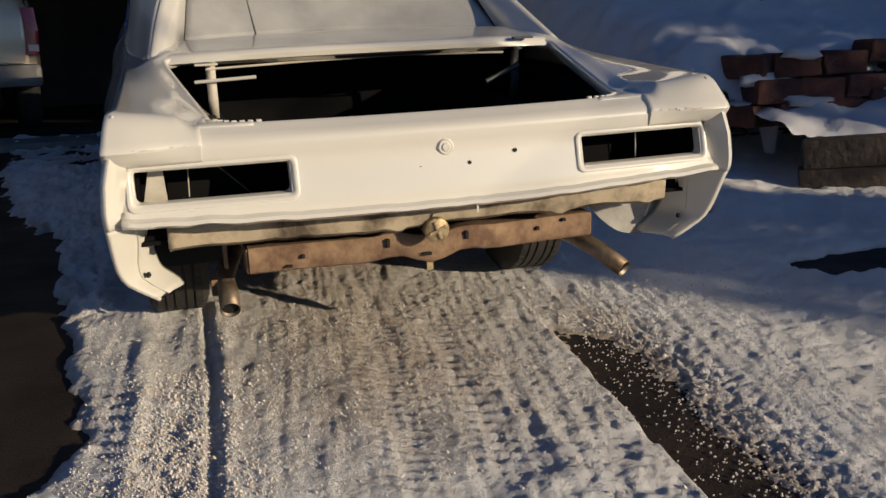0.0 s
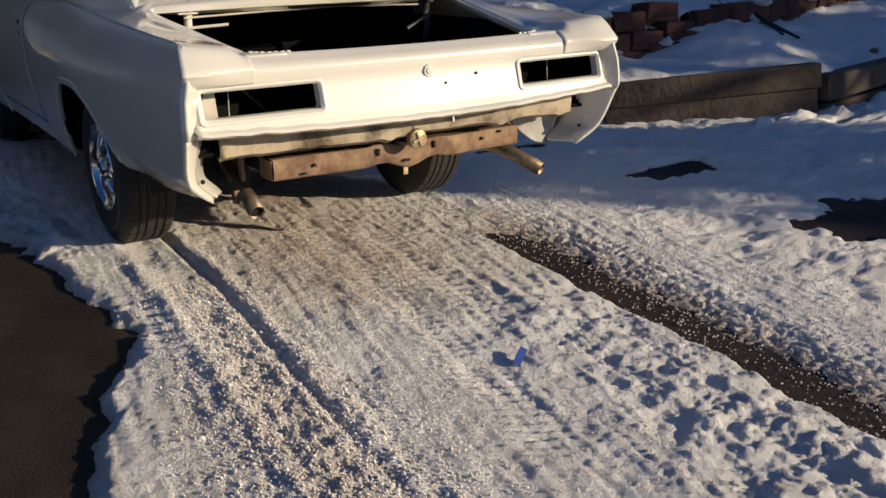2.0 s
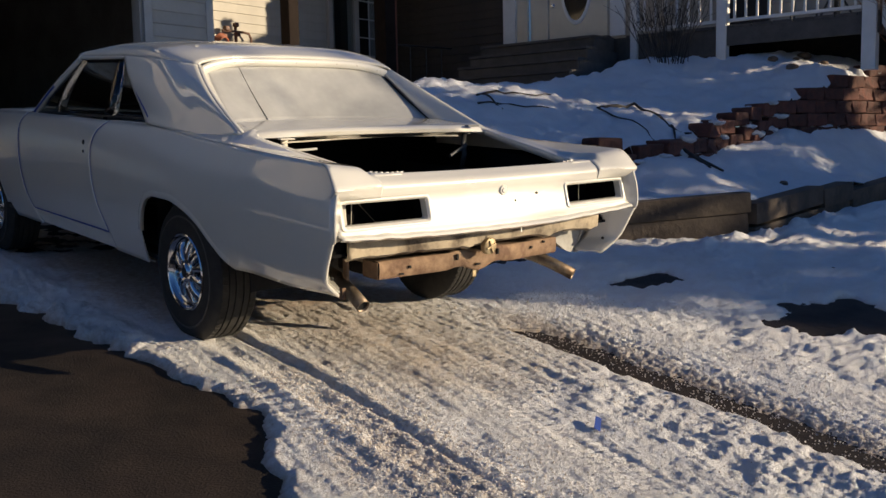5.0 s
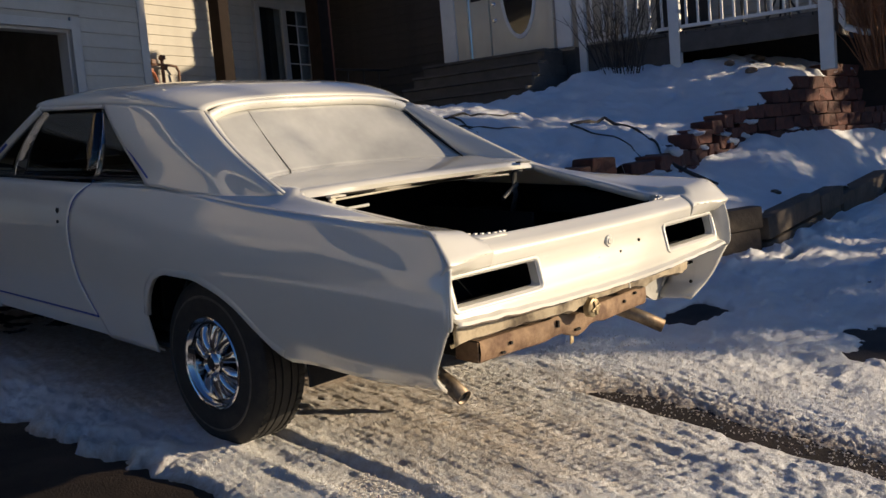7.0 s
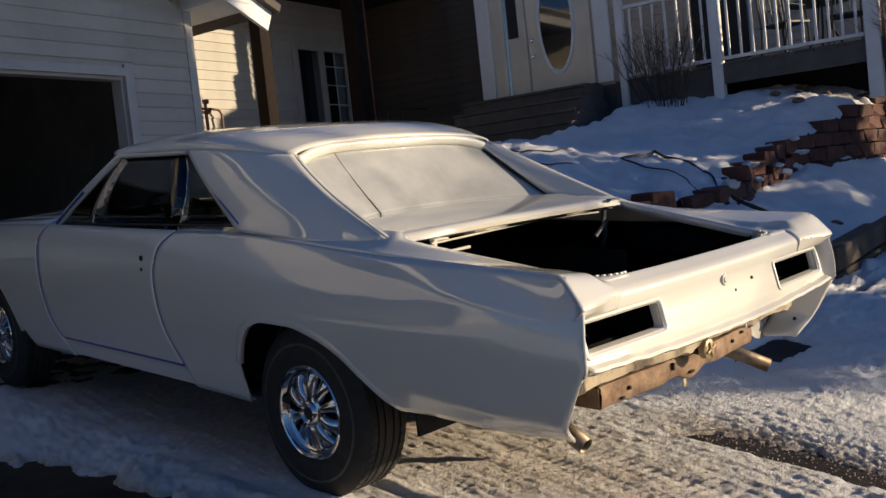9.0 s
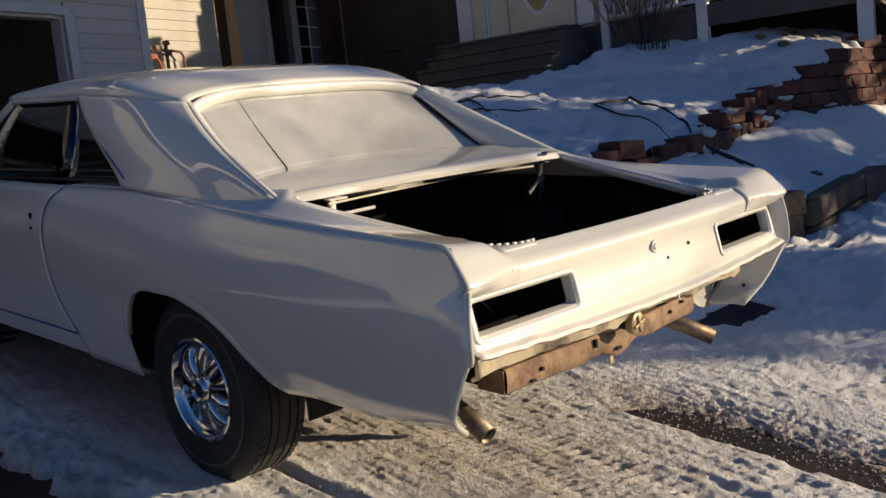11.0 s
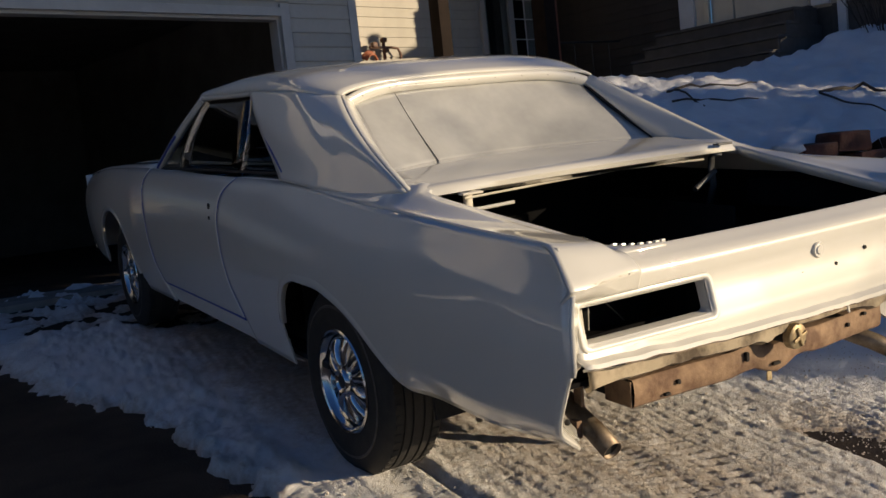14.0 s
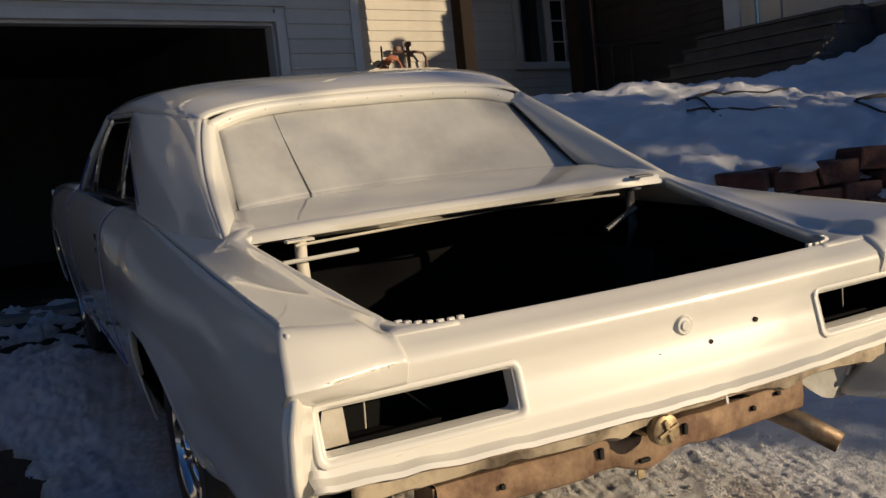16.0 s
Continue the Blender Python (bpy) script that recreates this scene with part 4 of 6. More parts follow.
for y, z in ((0.46, 0.845), (0.33, 0.80)):
    part("fender_hole", box_bm((-0.585, y, z), (0.05, 0.05, 0.03), None, 0.01), BLACK, inner)
# trunk well boxed in black, its shade painted on
part("trunk_floor", box_bm((0, 0.72, 0.585), (1.62, 1.28, 0.012)), VOID, car, "trunk floor coloured black for shade")
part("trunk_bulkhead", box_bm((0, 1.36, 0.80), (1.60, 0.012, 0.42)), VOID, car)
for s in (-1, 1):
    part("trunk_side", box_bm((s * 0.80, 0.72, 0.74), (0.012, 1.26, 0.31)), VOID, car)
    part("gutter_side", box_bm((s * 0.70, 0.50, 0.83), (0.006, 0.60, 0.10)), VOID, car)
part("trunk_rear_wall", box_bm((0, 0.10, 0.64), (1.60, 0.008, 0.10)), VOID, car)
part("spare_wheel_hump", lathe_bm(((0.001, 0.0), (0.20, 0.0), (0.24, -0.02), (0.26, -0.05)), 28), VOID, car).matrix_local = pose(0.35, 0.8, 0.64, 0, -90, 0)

# cabin
part("bulkhead", box_bm((0, 1.75, 0.75), (1.5, 0.02, 0.62)), INTERIOR, car)
part("cabin_floor", box_bm((0, 2.9, 0.36), (1.66, 3.0, 0.02)), INTERIOR, car)
part("dashboard", box_bm((0, 3.22, 0.90), (1.48, 0.28, 0.20), None, 0.03), material("dash_silver", (0.16, 0.17, 0.16), 0.4, metal=0.4), car, "dark dashboard with a bright face")
seat = part("front_seat", box_bm((0, 2.45, 0.56), (1.36, 0.55, 0.22), None, 0.05), INTERIOR, car, "dark bench seat")
part("seat_back", box_bm((0, 2.20, 0.76), (1.36, 0.16, 0.42), pose(0, 0, 0), 0.05), INTERIOR, seat)
for k in range(3):
    part("gauge", lathe_bm(((0.001, 0.012), (0.038, 0.012), (0.045, 0.0), (0.045, -0.02)), 20), CHROME, car).matrix_local = pose(-0.58 + 0.13 * k, 3.075, 0.93, 0, 0, -90)
rows = [[(math.cos(a) * (0.19 + 0.012 * math.cos(b)), math.sin(a) * (0.19 + 0.012 * math.cos(b)), 0.012 * math.sin(b)) for b in [k * math.tau / 8 for k in range(8)]] for a in [k * math.tau / 28 for k in range(29)]]
wheel = part("steering_wheel", grid_bm(rows, closed=True), INTERIOR, car, "thin black steering wheel", 60)
wheel.matrix_local = pose(-0.38, 2.86, 0.99, 60, 0, 0)
for a in (0, 120, 240):
    part("wheel_spoke", tube_bm([(0, 0, -0.02), (0.19 * math.cos(radians(a)), 0.19 * math.sin(radians(a)), 0)], 0.007, 6), CHROME, wheel)
rows = [[(q * lerp(0.80, 0.70, g), lerp(3.42, 2.79, g) + 0.12 * (1 - q * q), lerp(1.01, 1.335 + 0.04 * (1 - q * q), g)) for g in [k / 6 for k in range(7)]] for q in [-1 + k / 8 for k in range(17)]]
g = part("windscreen", grid_bm(rows), GLASS, car, "clear windscreen", 60)
g.visible_shadow = False
thicken(g, 0.004)
body_part("hood", [[(q * 0.70, y, top_z(y) + 0.012 + 0.035 * (1 - q * q)) for q in [-1 + k / 8 for k in range(17)]] for y in [3.42 + 1.75 * k / 14 for k in range(15)]])
body_part("front_end", [[(q * 0.85, 5.19 + 0.08 * (1 - q * q), z) for q in [-1 + k / 8 for k in range(17)]] for z in (0.42, 0.6, 0.8, 0.93)])

# underbody
part("floor_pan", box_bm((0, 3.1, 0.42), (1.60, 3.1, 0.03)), BLACK, car)
part("trunk_underside", box_bm((0, 0.80, 0.575), (1.60, 1.2, 0.012)), BLACK, car)
for s in (-1, 1):
    part("frame_rail", box_bm((s * 0.48, 2.7, 0.40), (0.09, 4.2, 0.10), None, 0.01), BLACK, car)
    rows = [[(s * (0.52 + 0.27 * (k / 4)), 1.16 + 0.44 * math.cos(a), 0.33 + 0.45 * math.sin(a)) for k in range(5)] for a in [math.pi * j / 20 for j in range(21)]]
    thicken(part("wheel_housing", grid_bm(rows), BLACK, car), 0.01)
    rows = [[(s * (0.52 + 0.27 * (k / 4)), AXLE_F - 0.05 + 0.44 * math.cos(a), 0.33 + 0.45 * math.sin(a)) for k in range(5)] for a in [math.pi * j / 20 for j in range(21)]]
    thicken(part("wheel_housing", grid_bm(rows), BLACK, car), 0.01)
    part("wheel_housing_wall", box_bm((s * 0.52, 1.16, 0.55), (0.01, 0.9, 0.5)), BLACK, car)
part("rear_axle", tube_bm([(-0.62, AXLE_R, 0.335), (-0.14, AXLE_R, 0.335), (-0.06, AXLE_R, 0.335), (0.06, AXLE_R, 0.335), (0.14, AXLE_R, 0.335), (0.62, AXLE_R, 0.335)], [0.04, 0.045, 0.12, 0.12, 0.045, 0.04], 16), BLACK, car)
part("fuel_tank", box_bm((0, 0.68, 0.535), (1.02, 0.90, 0.09), None, 0.03), UNDER, car, "tan dirty fuel tank")
rows = [[(x, 0.075 + 0.012 * math.sin(9 * x), z) for z in (0.566, 0.575, 0.60, 0.62, 0.645)] for x in [-0.74 + 1.48 * k / 110 for k in range(111)]]
rows = [[(x, y + (0.02 if z < 0.57 else 0.0) + 0.006 * nz(x, z, 14, 2), z + 0.012 * nz(x, z, 5, 3) - (0.022 * max(0.0, fbm(x, 0.3, 9, 6.0, 3)) if z < 0.58 else 0.0)) for x, y, z in row] for row in rows]
thicken(part("lower_valance", grid_bm(rows), UNDER, car, "dirty tan valance with flaking paint", 40), 0.012)
part("hanging_clip", box_bm((0.085, -0.055, 0.630), (0.006, 0.004, 0.03)), PAINT, tail)
# closing panels under the wings: bulged inner skins with a rounded foot
foot = table((0.50, 0.56, 0.62, 0.68, 0.74, 0.79, 0.83, 0.86), (0.590, 0.545, 0.475, 0.437, 0.426, 0.440, 0.500, 0.590))
for s in (-1, 1):
    rows = []
    for i in range(21):
        x = lerp(0.50, 0.855, i / 20)
        rows.append([(s * (x - 0.02 * g), lerp(0.135, 0.190, g) + 0.10 * (g * (1 - g)) + 0.05 * smooth01((0.66 - x) / 0.16), lerp(0.662, foot(x), g)) for g in [k / 10 for k in range(11)]] + [(s * (x - 0.02), 0.230 + 0.05 * smooth01((0.66 - x) / 0.16), foot(x) + 0.008)])
    if s < 0:
        rows = [[(x, y + 0.34, z) for x, y, z in row] for row in rows]
    # right skin is grey; the left is blackened to paint in deep shade
    closing = thicken(part("closing_panel", grid_bm(rows), DROP if s > 0 else BLACK, car, "grey primed closing panel" if s > 0 else "closing panel coloured black for deep shade", 50), 0.004)
    if s > 0:
        part("panel_rib", tube_bm([(0.775, 0.128, 0.655), (0.762, 0.168, 0.58), (0.742, 0.190, 0.48)], 0.006, 8), PRIMER, closing)
        part("panel_bracket", box_bm((0.70, 0.122, 0.632), (0.12, 0.012, 0.05), None, 0.004), PRIMER, closing)
        part("panel_hole", box_bm((0.782, 0.165, 0.535), (0.012, 0.02, 0.016), None, 0.004), BLACK, closing)
# rusty bumper beam
rows = []
for k in range(25):
    x = lerp(-0.53, 0.525, k / 24)
    u = 0.014 * smooth01(1 - abs(abs(x - 0.0) - 0.10) / 0.10) - 0.018 * smooth01(1 - abs(x) / 0.12)
    f = 0.145 - 0.03 * smooth01(1 - abs(x) / 0.5)
    zt, zb = 0.523 + u * 0.6, 0.447 + u
    rows.append([(x, f + 0.006, zt), (x, f, zt - 0.008), (x, f - 0.003, (zt + zb) / 2), (x, f, zb + 0.008), (x, f + 0.008, zb), (x, f + 0.10, zb), (x, f + 0.11, zb + 0.01), (x, f + 0.11, zt - 0.01), (x, f + 0.10, zt)])
bm = grid_bm(rows, closed=True)
beam = part("bumper_beam", bm, RUST, car, "rusty brown bumper reinforcement beam", 50)
for s in (-1, 1):
    part("beam_end", box_bm((s * 0.531 - 0.003, 0.20, 0.485), (0.006, 0.10, 0.07), None, 0.002), RUST, beam)
    part("beam_bracket", box_bm((s * 0.46, 0.36, 0.475), (0.07, 0.26, 0.07), None, 0.008), BLACK, car)
for x, z, sx, sz in ((-0.135, 0.505, 0.012, 0.026), (0.105, 0.505, 0.012, 0.026), (-0.38, 0.488, 0.012, 0.012), (0.34, 0.495, 0.012, 0.012), (-0.02, 0.462, 0.03, 0.010), (-0.42, 0.463, 0.02, 0.008), (0.43, 0.512, 0.014, 0.010)):
    part("beam_hole", box_bm((x, 0.139 - 0.03 * smooth01(1 - abs(x) / 0.5), z), (sx, 0.012, sz), None, 0.003), BLACK, beam)
# fuel filler
part("filler_neck", tube_bm([(0.0, 0.30, 0.55), (0.0, 0.12, 0.552), (0.0, 0.055, 0.549)], 0.030, 16), BLACK, car)
cap = part("fuel_cap", lathe_bm(((0.001, 0.010), (0.026, 0.010), (0.032, 0.006), (0.033, -0.004), (0.033, -0.014), (0.03, -0.016)), 28), BRASS, car, "round worn fuel cap with a crossed grip", 40)
cap.matrix_local = pose(-0.005, 0.052, 0.548, 0, 0, -90) @ Matrix.Scale(1.12, 4)
for a in (20, 110):
    part("cap_rib", box_bm((0.012, 0, 0), (0.008, 0.05, 0.009), Matrix.Rotation(radians(a), 4, "X"), 0.002), BRASS, cap)
part("filler_hose", tube_bm([(0.03, 0.10, 0.56), (0.065, 0.09, 0.60), (0.06, 0.10, 0.64), (0.02, 0.11, 0.65)], 0.006, 8), BLACK, car)
# exhaust pipes
def exhaust(s, pts, name="exhaust_pipe"):
    bm = tube_bm(pts, 0.029, 16, False)
    ob = thicken(part(name, bm, DARK_STEEL, car, "dull steel exhaust tail pipe", 50), 0.003)
    p, q = Vector(pts[-1]), Vector(pts[-2])
    d = (p - q).normalized()
    part("pipe_bore", tube_bm([p - d * 0.09, p - d * 0.012], 0.026, 14), BLACK, ob)
    return ob


exhaust(-1, [(-0.48, 0.80, 0.43), (-0.54, 0.52, 0.43), (-0.575, 0.36, 0.425), (-0.595, 0.29, 0.405), (-0.590, 0.24, 0.380), (-0.592, 0.168, 0.343)])
exhaust(1, [(0.42, 0.80, 0.43), (0.46, 0.50, 0.43), (0.50, 0.36, 0.425), (0.545, 0.29, 0.405), (0.590, 0.22, 0.375), (0.640, 0.128, 0.330)])
part("pipe_hanger", box_bm((-0.585, 0.30, 0.46), (0.012, 0.03, 0.12), pose(0, 0, 0), 0.002), RUST, car)
part("pipe_clamp", box_bm((-0.625, 0.27, 0.385), (0.02, 0.03, 0.05), None, 0.004), RUST, car, "orange rusty clamp")
part("hanging_strap", box_bm((0.0, 0.15, 0.425), (0.020, 0.004, 0.055), None, 0.001), BRASS, car)


# wheels
def road_wheel(x, y, s):
    w = part("road_wheel", lathe_bm(((0.186, 0.105), (0.225, 0.118), (0.290, 0.112), (0.318, 0.100), (0.333, 0.085), (0.335, 0.070), (0.3355, 0.058), (0.329, 0.056), (0.329, 0.050), (0.3355, 0.048),
                                     (0.336, 0.026), (0.3295, 0.024), (0.3295, 0.018), (0.336, 0.016), (0.336, -0.016), (0.3295, -0.018), (0.3295, -0.024), (0.336, -0.026), (0.3355, -0.048), (0.329, -0.05),
                                     (0.329, -0.056), (0.3355, -0.058), (0.335, -0.07), (0.333, -0.085), (0.318, -0.1), (0.29, -0.112), (0.225, -0.118), (0.186, -0.105)), 72), RUBBER, car, "black tyre on a chromed slotted wheel", 25)
    bm = bmesh.new()
    for k in range(60):
        a = k * math.tau / 60
        for sx in (-0.072, 0.072):
            add_box(bm, (sx, 0, 0.3345), (0.022, 0.012, 0.006), Matrix.Rotation(a + (0.05 if sx > 0 else 0), 4, "X"))
    tagged(part("tyre_tread", bm, RUBBER, w), kind="stuff")
    part("sidewall_line", lathe_bm(((0.262, 0.117), (0.264, 0.1185), (0.270, 0.1180), (0.272, 0.1155)), 64), WHITEWALL, w, "", 40)
    part("rim", lathe_bm(((0.187, 0.100), (0.188, 0.110), (0.183, 0.115), (0.177, 0.112), (0.172, 0.096), (0.166, 0.090), (0.155, 0.092), (0.148, 0.087), (0.146, 0.070)), 56), CHROME, w, "polished chrome rim", 40)
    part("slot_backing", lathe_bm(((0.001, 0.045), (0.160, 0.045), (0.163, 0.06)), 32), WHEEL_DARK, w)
    for k in range(10):
        rows = []
        for r, hw, dx in ((0.052, 0.0155, 0.100), (0.070, 0.0160, 0.105), (0.092, 0.0180, 0.104), (0.118, 0.0220, 0.100), (0.138, 0.0300, 0.094), (0.149, 0.0380, 0.089)):
            rows.append([(0.052, -hw, r), (dx - 0.010, -hw, r), (dx, -hw * 0.6, r), (dx + 0.003, 0, r), (dx, hw * 0.6, r), (dx - 0.010, hw, r), (0.052, hw, r)])
        sp = part("spoke", grid_bm(rows), CHROME, w, "", 50)
        sp.matrix_local = Matrix.Rotation(k * math.tau / 10, 4, "X")
    part("hub_cap", lathe_bm(((0.001, 0.112), (0.026, 0.112), (0.030, 0.108), (0.033, 0.112), (0.040, 0.118), (0.046, 0.114), (0.050, 0.104), (0.064, 0.098), (0.066, 0.080)), 32), CHROME, w, "chrome hub with a dark centre", 40)
    part("hub_centre", lathe_bm(((0.001, 0.1135), (0.024, 0.1135), (0.025, 0.110)), 20), WHEEL_DARK, w)
    w.matrix_local = pose(x, y, TYRE_R, 0, 0, 0 if s > 0 else 180)
    return w


for s in (-1, 1):
    road_wheel(s * TRACK, AXLE_R, s)
    road_wheel(s * (TRACK + 0.0), AXLE_F, s)


# the tail stands a little askew to the body
for ob in car.children_recursive:
    if ob.type == "MESH" and ob.matrix_local == Matrix():
        for v in ob.data.vertices:
            k = smooth01((0.5 - v.co.y) / 0.4) * smooth01((v.co.z - 0.58) / 0.07)
            if k > 0:
                v.co.y += k * (0.011 - 0.020 * v.co.x)

# ---- the house
garage_wall = empty("wall_garage", on_house(0, 0, 0), "grey lap-sided garage front with a wide open doorway", "wall", "", "structure")
OPEN_L, OPEN_R, OPEN_TOP, GFLOOR = -5.4, 2.12, 2.54, 0.44
V0, EAVE = 5.73, 3.2
RIDGE_U, PITCH = -1.6, 0.45


def gable_half(z):
    """Half the gable's width at a height."""
    return min(4.52, 4.52 - (z - EAVE) / PITCH)


core = bmesh.new()
add_box(core, ((OPEN_R + 2.92) / 2, V0 + 0.09, 1.75), (2.92 - OPEN_R, 0.14, 2.9))
add_box(core, ((OPEN_L - 6.12) / 2, V0 + 0.09, 1.75), (OPEN_L + 6.12, 0.14, 2.9))
add_box(core, (RIDGE_U, V0 + 0.09, (OPEN_TOP + EAVE) / 2), (OPEN_R - OPEN_L, 0.14, EAVE - OPEN_TOP))
ring = [(RIDGE_U - 4.52, EAVE), (RIDGE_U + 4.52, EAVE), (RIDGE_U, EAVE + 4.52 * PITCH)]
vs = [[core.verts.new((u, v, z)) for u, z in ring] for v in (V0 + 0.02, V0 + 0.16)]
core.faces.new(vs[0])
core.faces.new(vs[1][::-1])
for k in range(3):
    core.faces.new((vs[0][k], vs[1][k], vs[1][(k + 1) % 3], vs[0][(k + 1) % 3]))
part("wall_core", core, SIDING, garage_wall)


def board_mesh(L, h, name="lap_board"):
    """A lap board: thick at its lower edge, with a small rounded nose."""
    ys = ((0.0, 0.0), (-0.016, 0.0), (-0.018, 0.004), (-0.018, 0.012), (-0.004, h + 0.012), (0.0, h + 0.012))
    return grid_bm([[(x, y, z) for y, z in ys] for x in (-L / 2, L / 2)], closed=True)


def lap_wall(parent, u0, u1, v, z0, z1, mat, h=0.127, facing="front", hole=None):
    """Courses of lap boards on a wall; hole: (u0, u1, z0, z1) left open."""
    cache = {}
    k = 0
    z = z0
    while z < z1:
        spans = [(u0, u1)]
        if hole and hole[2] - h < z < hole[3]:
            spans = [(u0, hole[0]), (hole[1], u1)]
        for a, b in spans:
            if b - a < 0.02:
                continue
            key = round(b - a, 3)
            if key not in cache:
                bm = board_mesh(b - a, h)
                me = bpy.data.meshes.new("lap_board")
                bmesh.ops.recalc_face_normals(bm, faces=bm.faces)
                bm.to_mesh(me)
                bm.free()
                cache[key] = finish(me, mat)
            ob = new("lap_board", cache[key])
            ob.parent = parent
            ob.matrix_local = pose((a + b) / 2, v, z) if facing == "front" else pose(v, (a + b) / 2, z, 0, 0, -90)
        z += h
        k += 1


lap_wall(garage_wall, OPEN_R + 0.11, 2.88, V0 + 0.018, 0.5, OPEN_TOP + 0.12, SIDING)
lap_wall(garage_wall, OPEN_L - 0.6, 2.88, V0 + 0.018, OPEN_TOP + 0.135, EAVE - 0.1, SIDING)
z = OPEN_TOP + 0.135 + 0.127 * 5
while gable_half(z + 0.1) > 0.2:
    w = gable_half(z + 0.1)
    lap_wall(garage_wall, RIDGE_U - w, RIDGE_U + min(w, 4.48), V0 + 0.018, z, z + 0.1, SIDING)
    z += 0.127
for u, v, w, d in ((2.915, V0 - 0.002, 0.09, 0.03), (2.935, V0 + 0.07, 0.03, 0.13)):
    part("corner_board", box_bm((u, v + 0.01, 1.75), (w, d, 2.9), None, 0.003), CASING, garage_wall)
part("door_casing", box_bm((OPEN_R + 0.045, V0 - 0.004, 1.55), (0.09, 0.03, 2.2), None, 0.003), CASING, garage_wall)
part("door_casing", box_bm(((OPEN_L + OPEN_R) / 2, V0 - 0.004, OPEN_TOP + 0.04), (OPEN_R - OPEN_L + 0.18, 0.03, 0.075), None, 0.003), CASING, garage_wall)
part("door_stop", box_bm((OPEN_R - 0.012, V0 + 0.09, 1.5), (0.024, 0.13, 2.1), None, 0.003), CASING, garage_wall)
part("door_stop", box_bm(((OPEN_L + OPEN_R) / 2, V0 + 0.09, OPEN_TOP - 0.012), (OPEN_R - OPEN_L, 0.13, 0.024), None, 0.003), CASING, garage_wall)
roof_main = empty("roof_garage", on_house(0, 0, 0), "shingled garage gable roof with white boxed eaves", "roof", "", "structure")
part("eave_box", box_bm((3.24, V0 + 1.0, EAVE + 0.16), (0.56, 2.85, 0.26), None, 0.006), TRIM, roof_main)
part("gutter", tube_bm([(3.56, V0 - 0.45, EAVE + 0.24), (3.56, V0 + 2.4, EAVE + 0.24)], 0.05, 8), TRIM, roof_main)
for s in (-1, 1):
    lean = math.degrees(math.atan(PITCH))
    part("rake_board", box_bm((-2.86, V0 - 0.40, -0.08), (5.75, 0.04, 0.20), pose(RIDGE_U, 0, EAVE + 0.28 + 4.52 * PITCH, 0, -lean if s < 0 else 180 - lean) if s < 0 else pose(RIDGE_U, 0, EAVE + 0.28 + 4.52 * PITCH) @ Matrix.Scale(-1, 4, (1, 0, 0)) @ pose(0, 0, 0, 0, -lean), 0.004), TRIM, roof_main)
    part("roof_slope", box_bm((-2.86, V0 + 2.9, 0.06), (5.8, 6.8, 0.08), pose(RIDGE_U, 0, EAVE + 0.28 + 4.52 * PITCH, 0, -lean) if s < 0 else pose(RIDGE_U, 0, EAVE + 0.28 + 4.52 * PITCH) @ Matrix.Scale(-1, 4, (1, 0, 0)) @ pose(0, 0, 0, 0, -lean)), DARKWALL, roof_main)
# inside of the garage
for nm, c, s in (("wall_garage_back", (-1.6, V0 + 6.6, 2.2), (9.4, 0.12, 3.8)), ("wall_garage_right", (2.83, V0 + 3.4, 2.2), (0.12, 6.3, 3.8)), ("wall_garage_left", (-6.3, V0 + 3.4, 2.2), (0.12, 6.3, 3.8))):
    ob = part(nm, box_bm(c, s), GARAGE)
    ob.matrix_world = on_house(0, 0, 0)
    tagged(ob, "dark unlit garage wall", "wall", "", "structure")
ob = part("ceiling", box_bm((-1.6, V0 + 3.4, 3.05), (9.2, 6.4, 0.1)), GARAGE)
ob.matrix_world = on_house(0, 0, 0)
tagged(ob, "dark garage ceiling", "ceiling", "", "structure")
ob = part("floor", box_bm((-1.6, V0 + 3.3, GFLOOR - 0.1), (9.2, 6.6, 0.2)), CONCRETE)
ob.matrix_world = on_house(0, 0, 0)
tagged(ob, "stained concrete garage floor", "floor", "", "structure")

# set-back front wall with a window, under a dark-posted porch roof
V1 = 8.0
back_wall = empty("wall_setback", on_house(0, 0, 0), "grey lap-sided house wall set back under the porch roof", "wall", "", "structure")
WIN = (6.86, 8.08, 2.44, 3.62)
core = bmesh.new()
add_box(core, ((2.9 + WIN[0]) / 2, V1 + 0.09, 3.2), (WIN[0] - 2.9, 0.14, 3.6))
add_box(core, ((WIN[1] + 12.0) / 2, V1 + 0.09, 3.2), (12.0 - WIN[1], 0.14, 3.6))
add_box(core, ((WIN[0] + WIN[1]) / 2, V1 + 0.09, 1.9), (WIN[1] - WIN[0], 0.14, WIN[2] * 2 - 3.8))
add_box(core, ((WIN[0] + WIN[1]) / 2, V1 + 0.09, 4.31), (WIN[1] - WIN[0], 0.14, 1.36))
part("wall_core", core, SIDING, back_wall)
lap_wall(back_wall, 2.95, 8.1, V1 + 0.018, 1.4, 4.6, SIDING, 0.125, hole=(WIN[0] - 0.05, WIN[1] + 0.05, WIN[2], WIN[3]))
lap_wall(back_wall, 8.1, 12.0, V1 + 0.016, 1.4, 4.6, DARKWALL, 0.125)
side = empty("wall_garage_side", on_house(0, 0, 0), "grey side wall of the garage beyond its corner", "wall", "", "structure")
part("wall_core", box_bm((2.90, (V0 + V1) / 2 + 0.06, 2.8), (0.10, V1 - V0 - 0.1, 3.8)), SIDING, side)
window = empty("window_1", on_house((WIN[0] + WIN[1]) / 2, V1, WIN[2]), "white sliding window with blinds in the set-back wall", "window", "", "structure")
W, H = WIN[1] - WIN[0], WIN[3] - WIN[2]
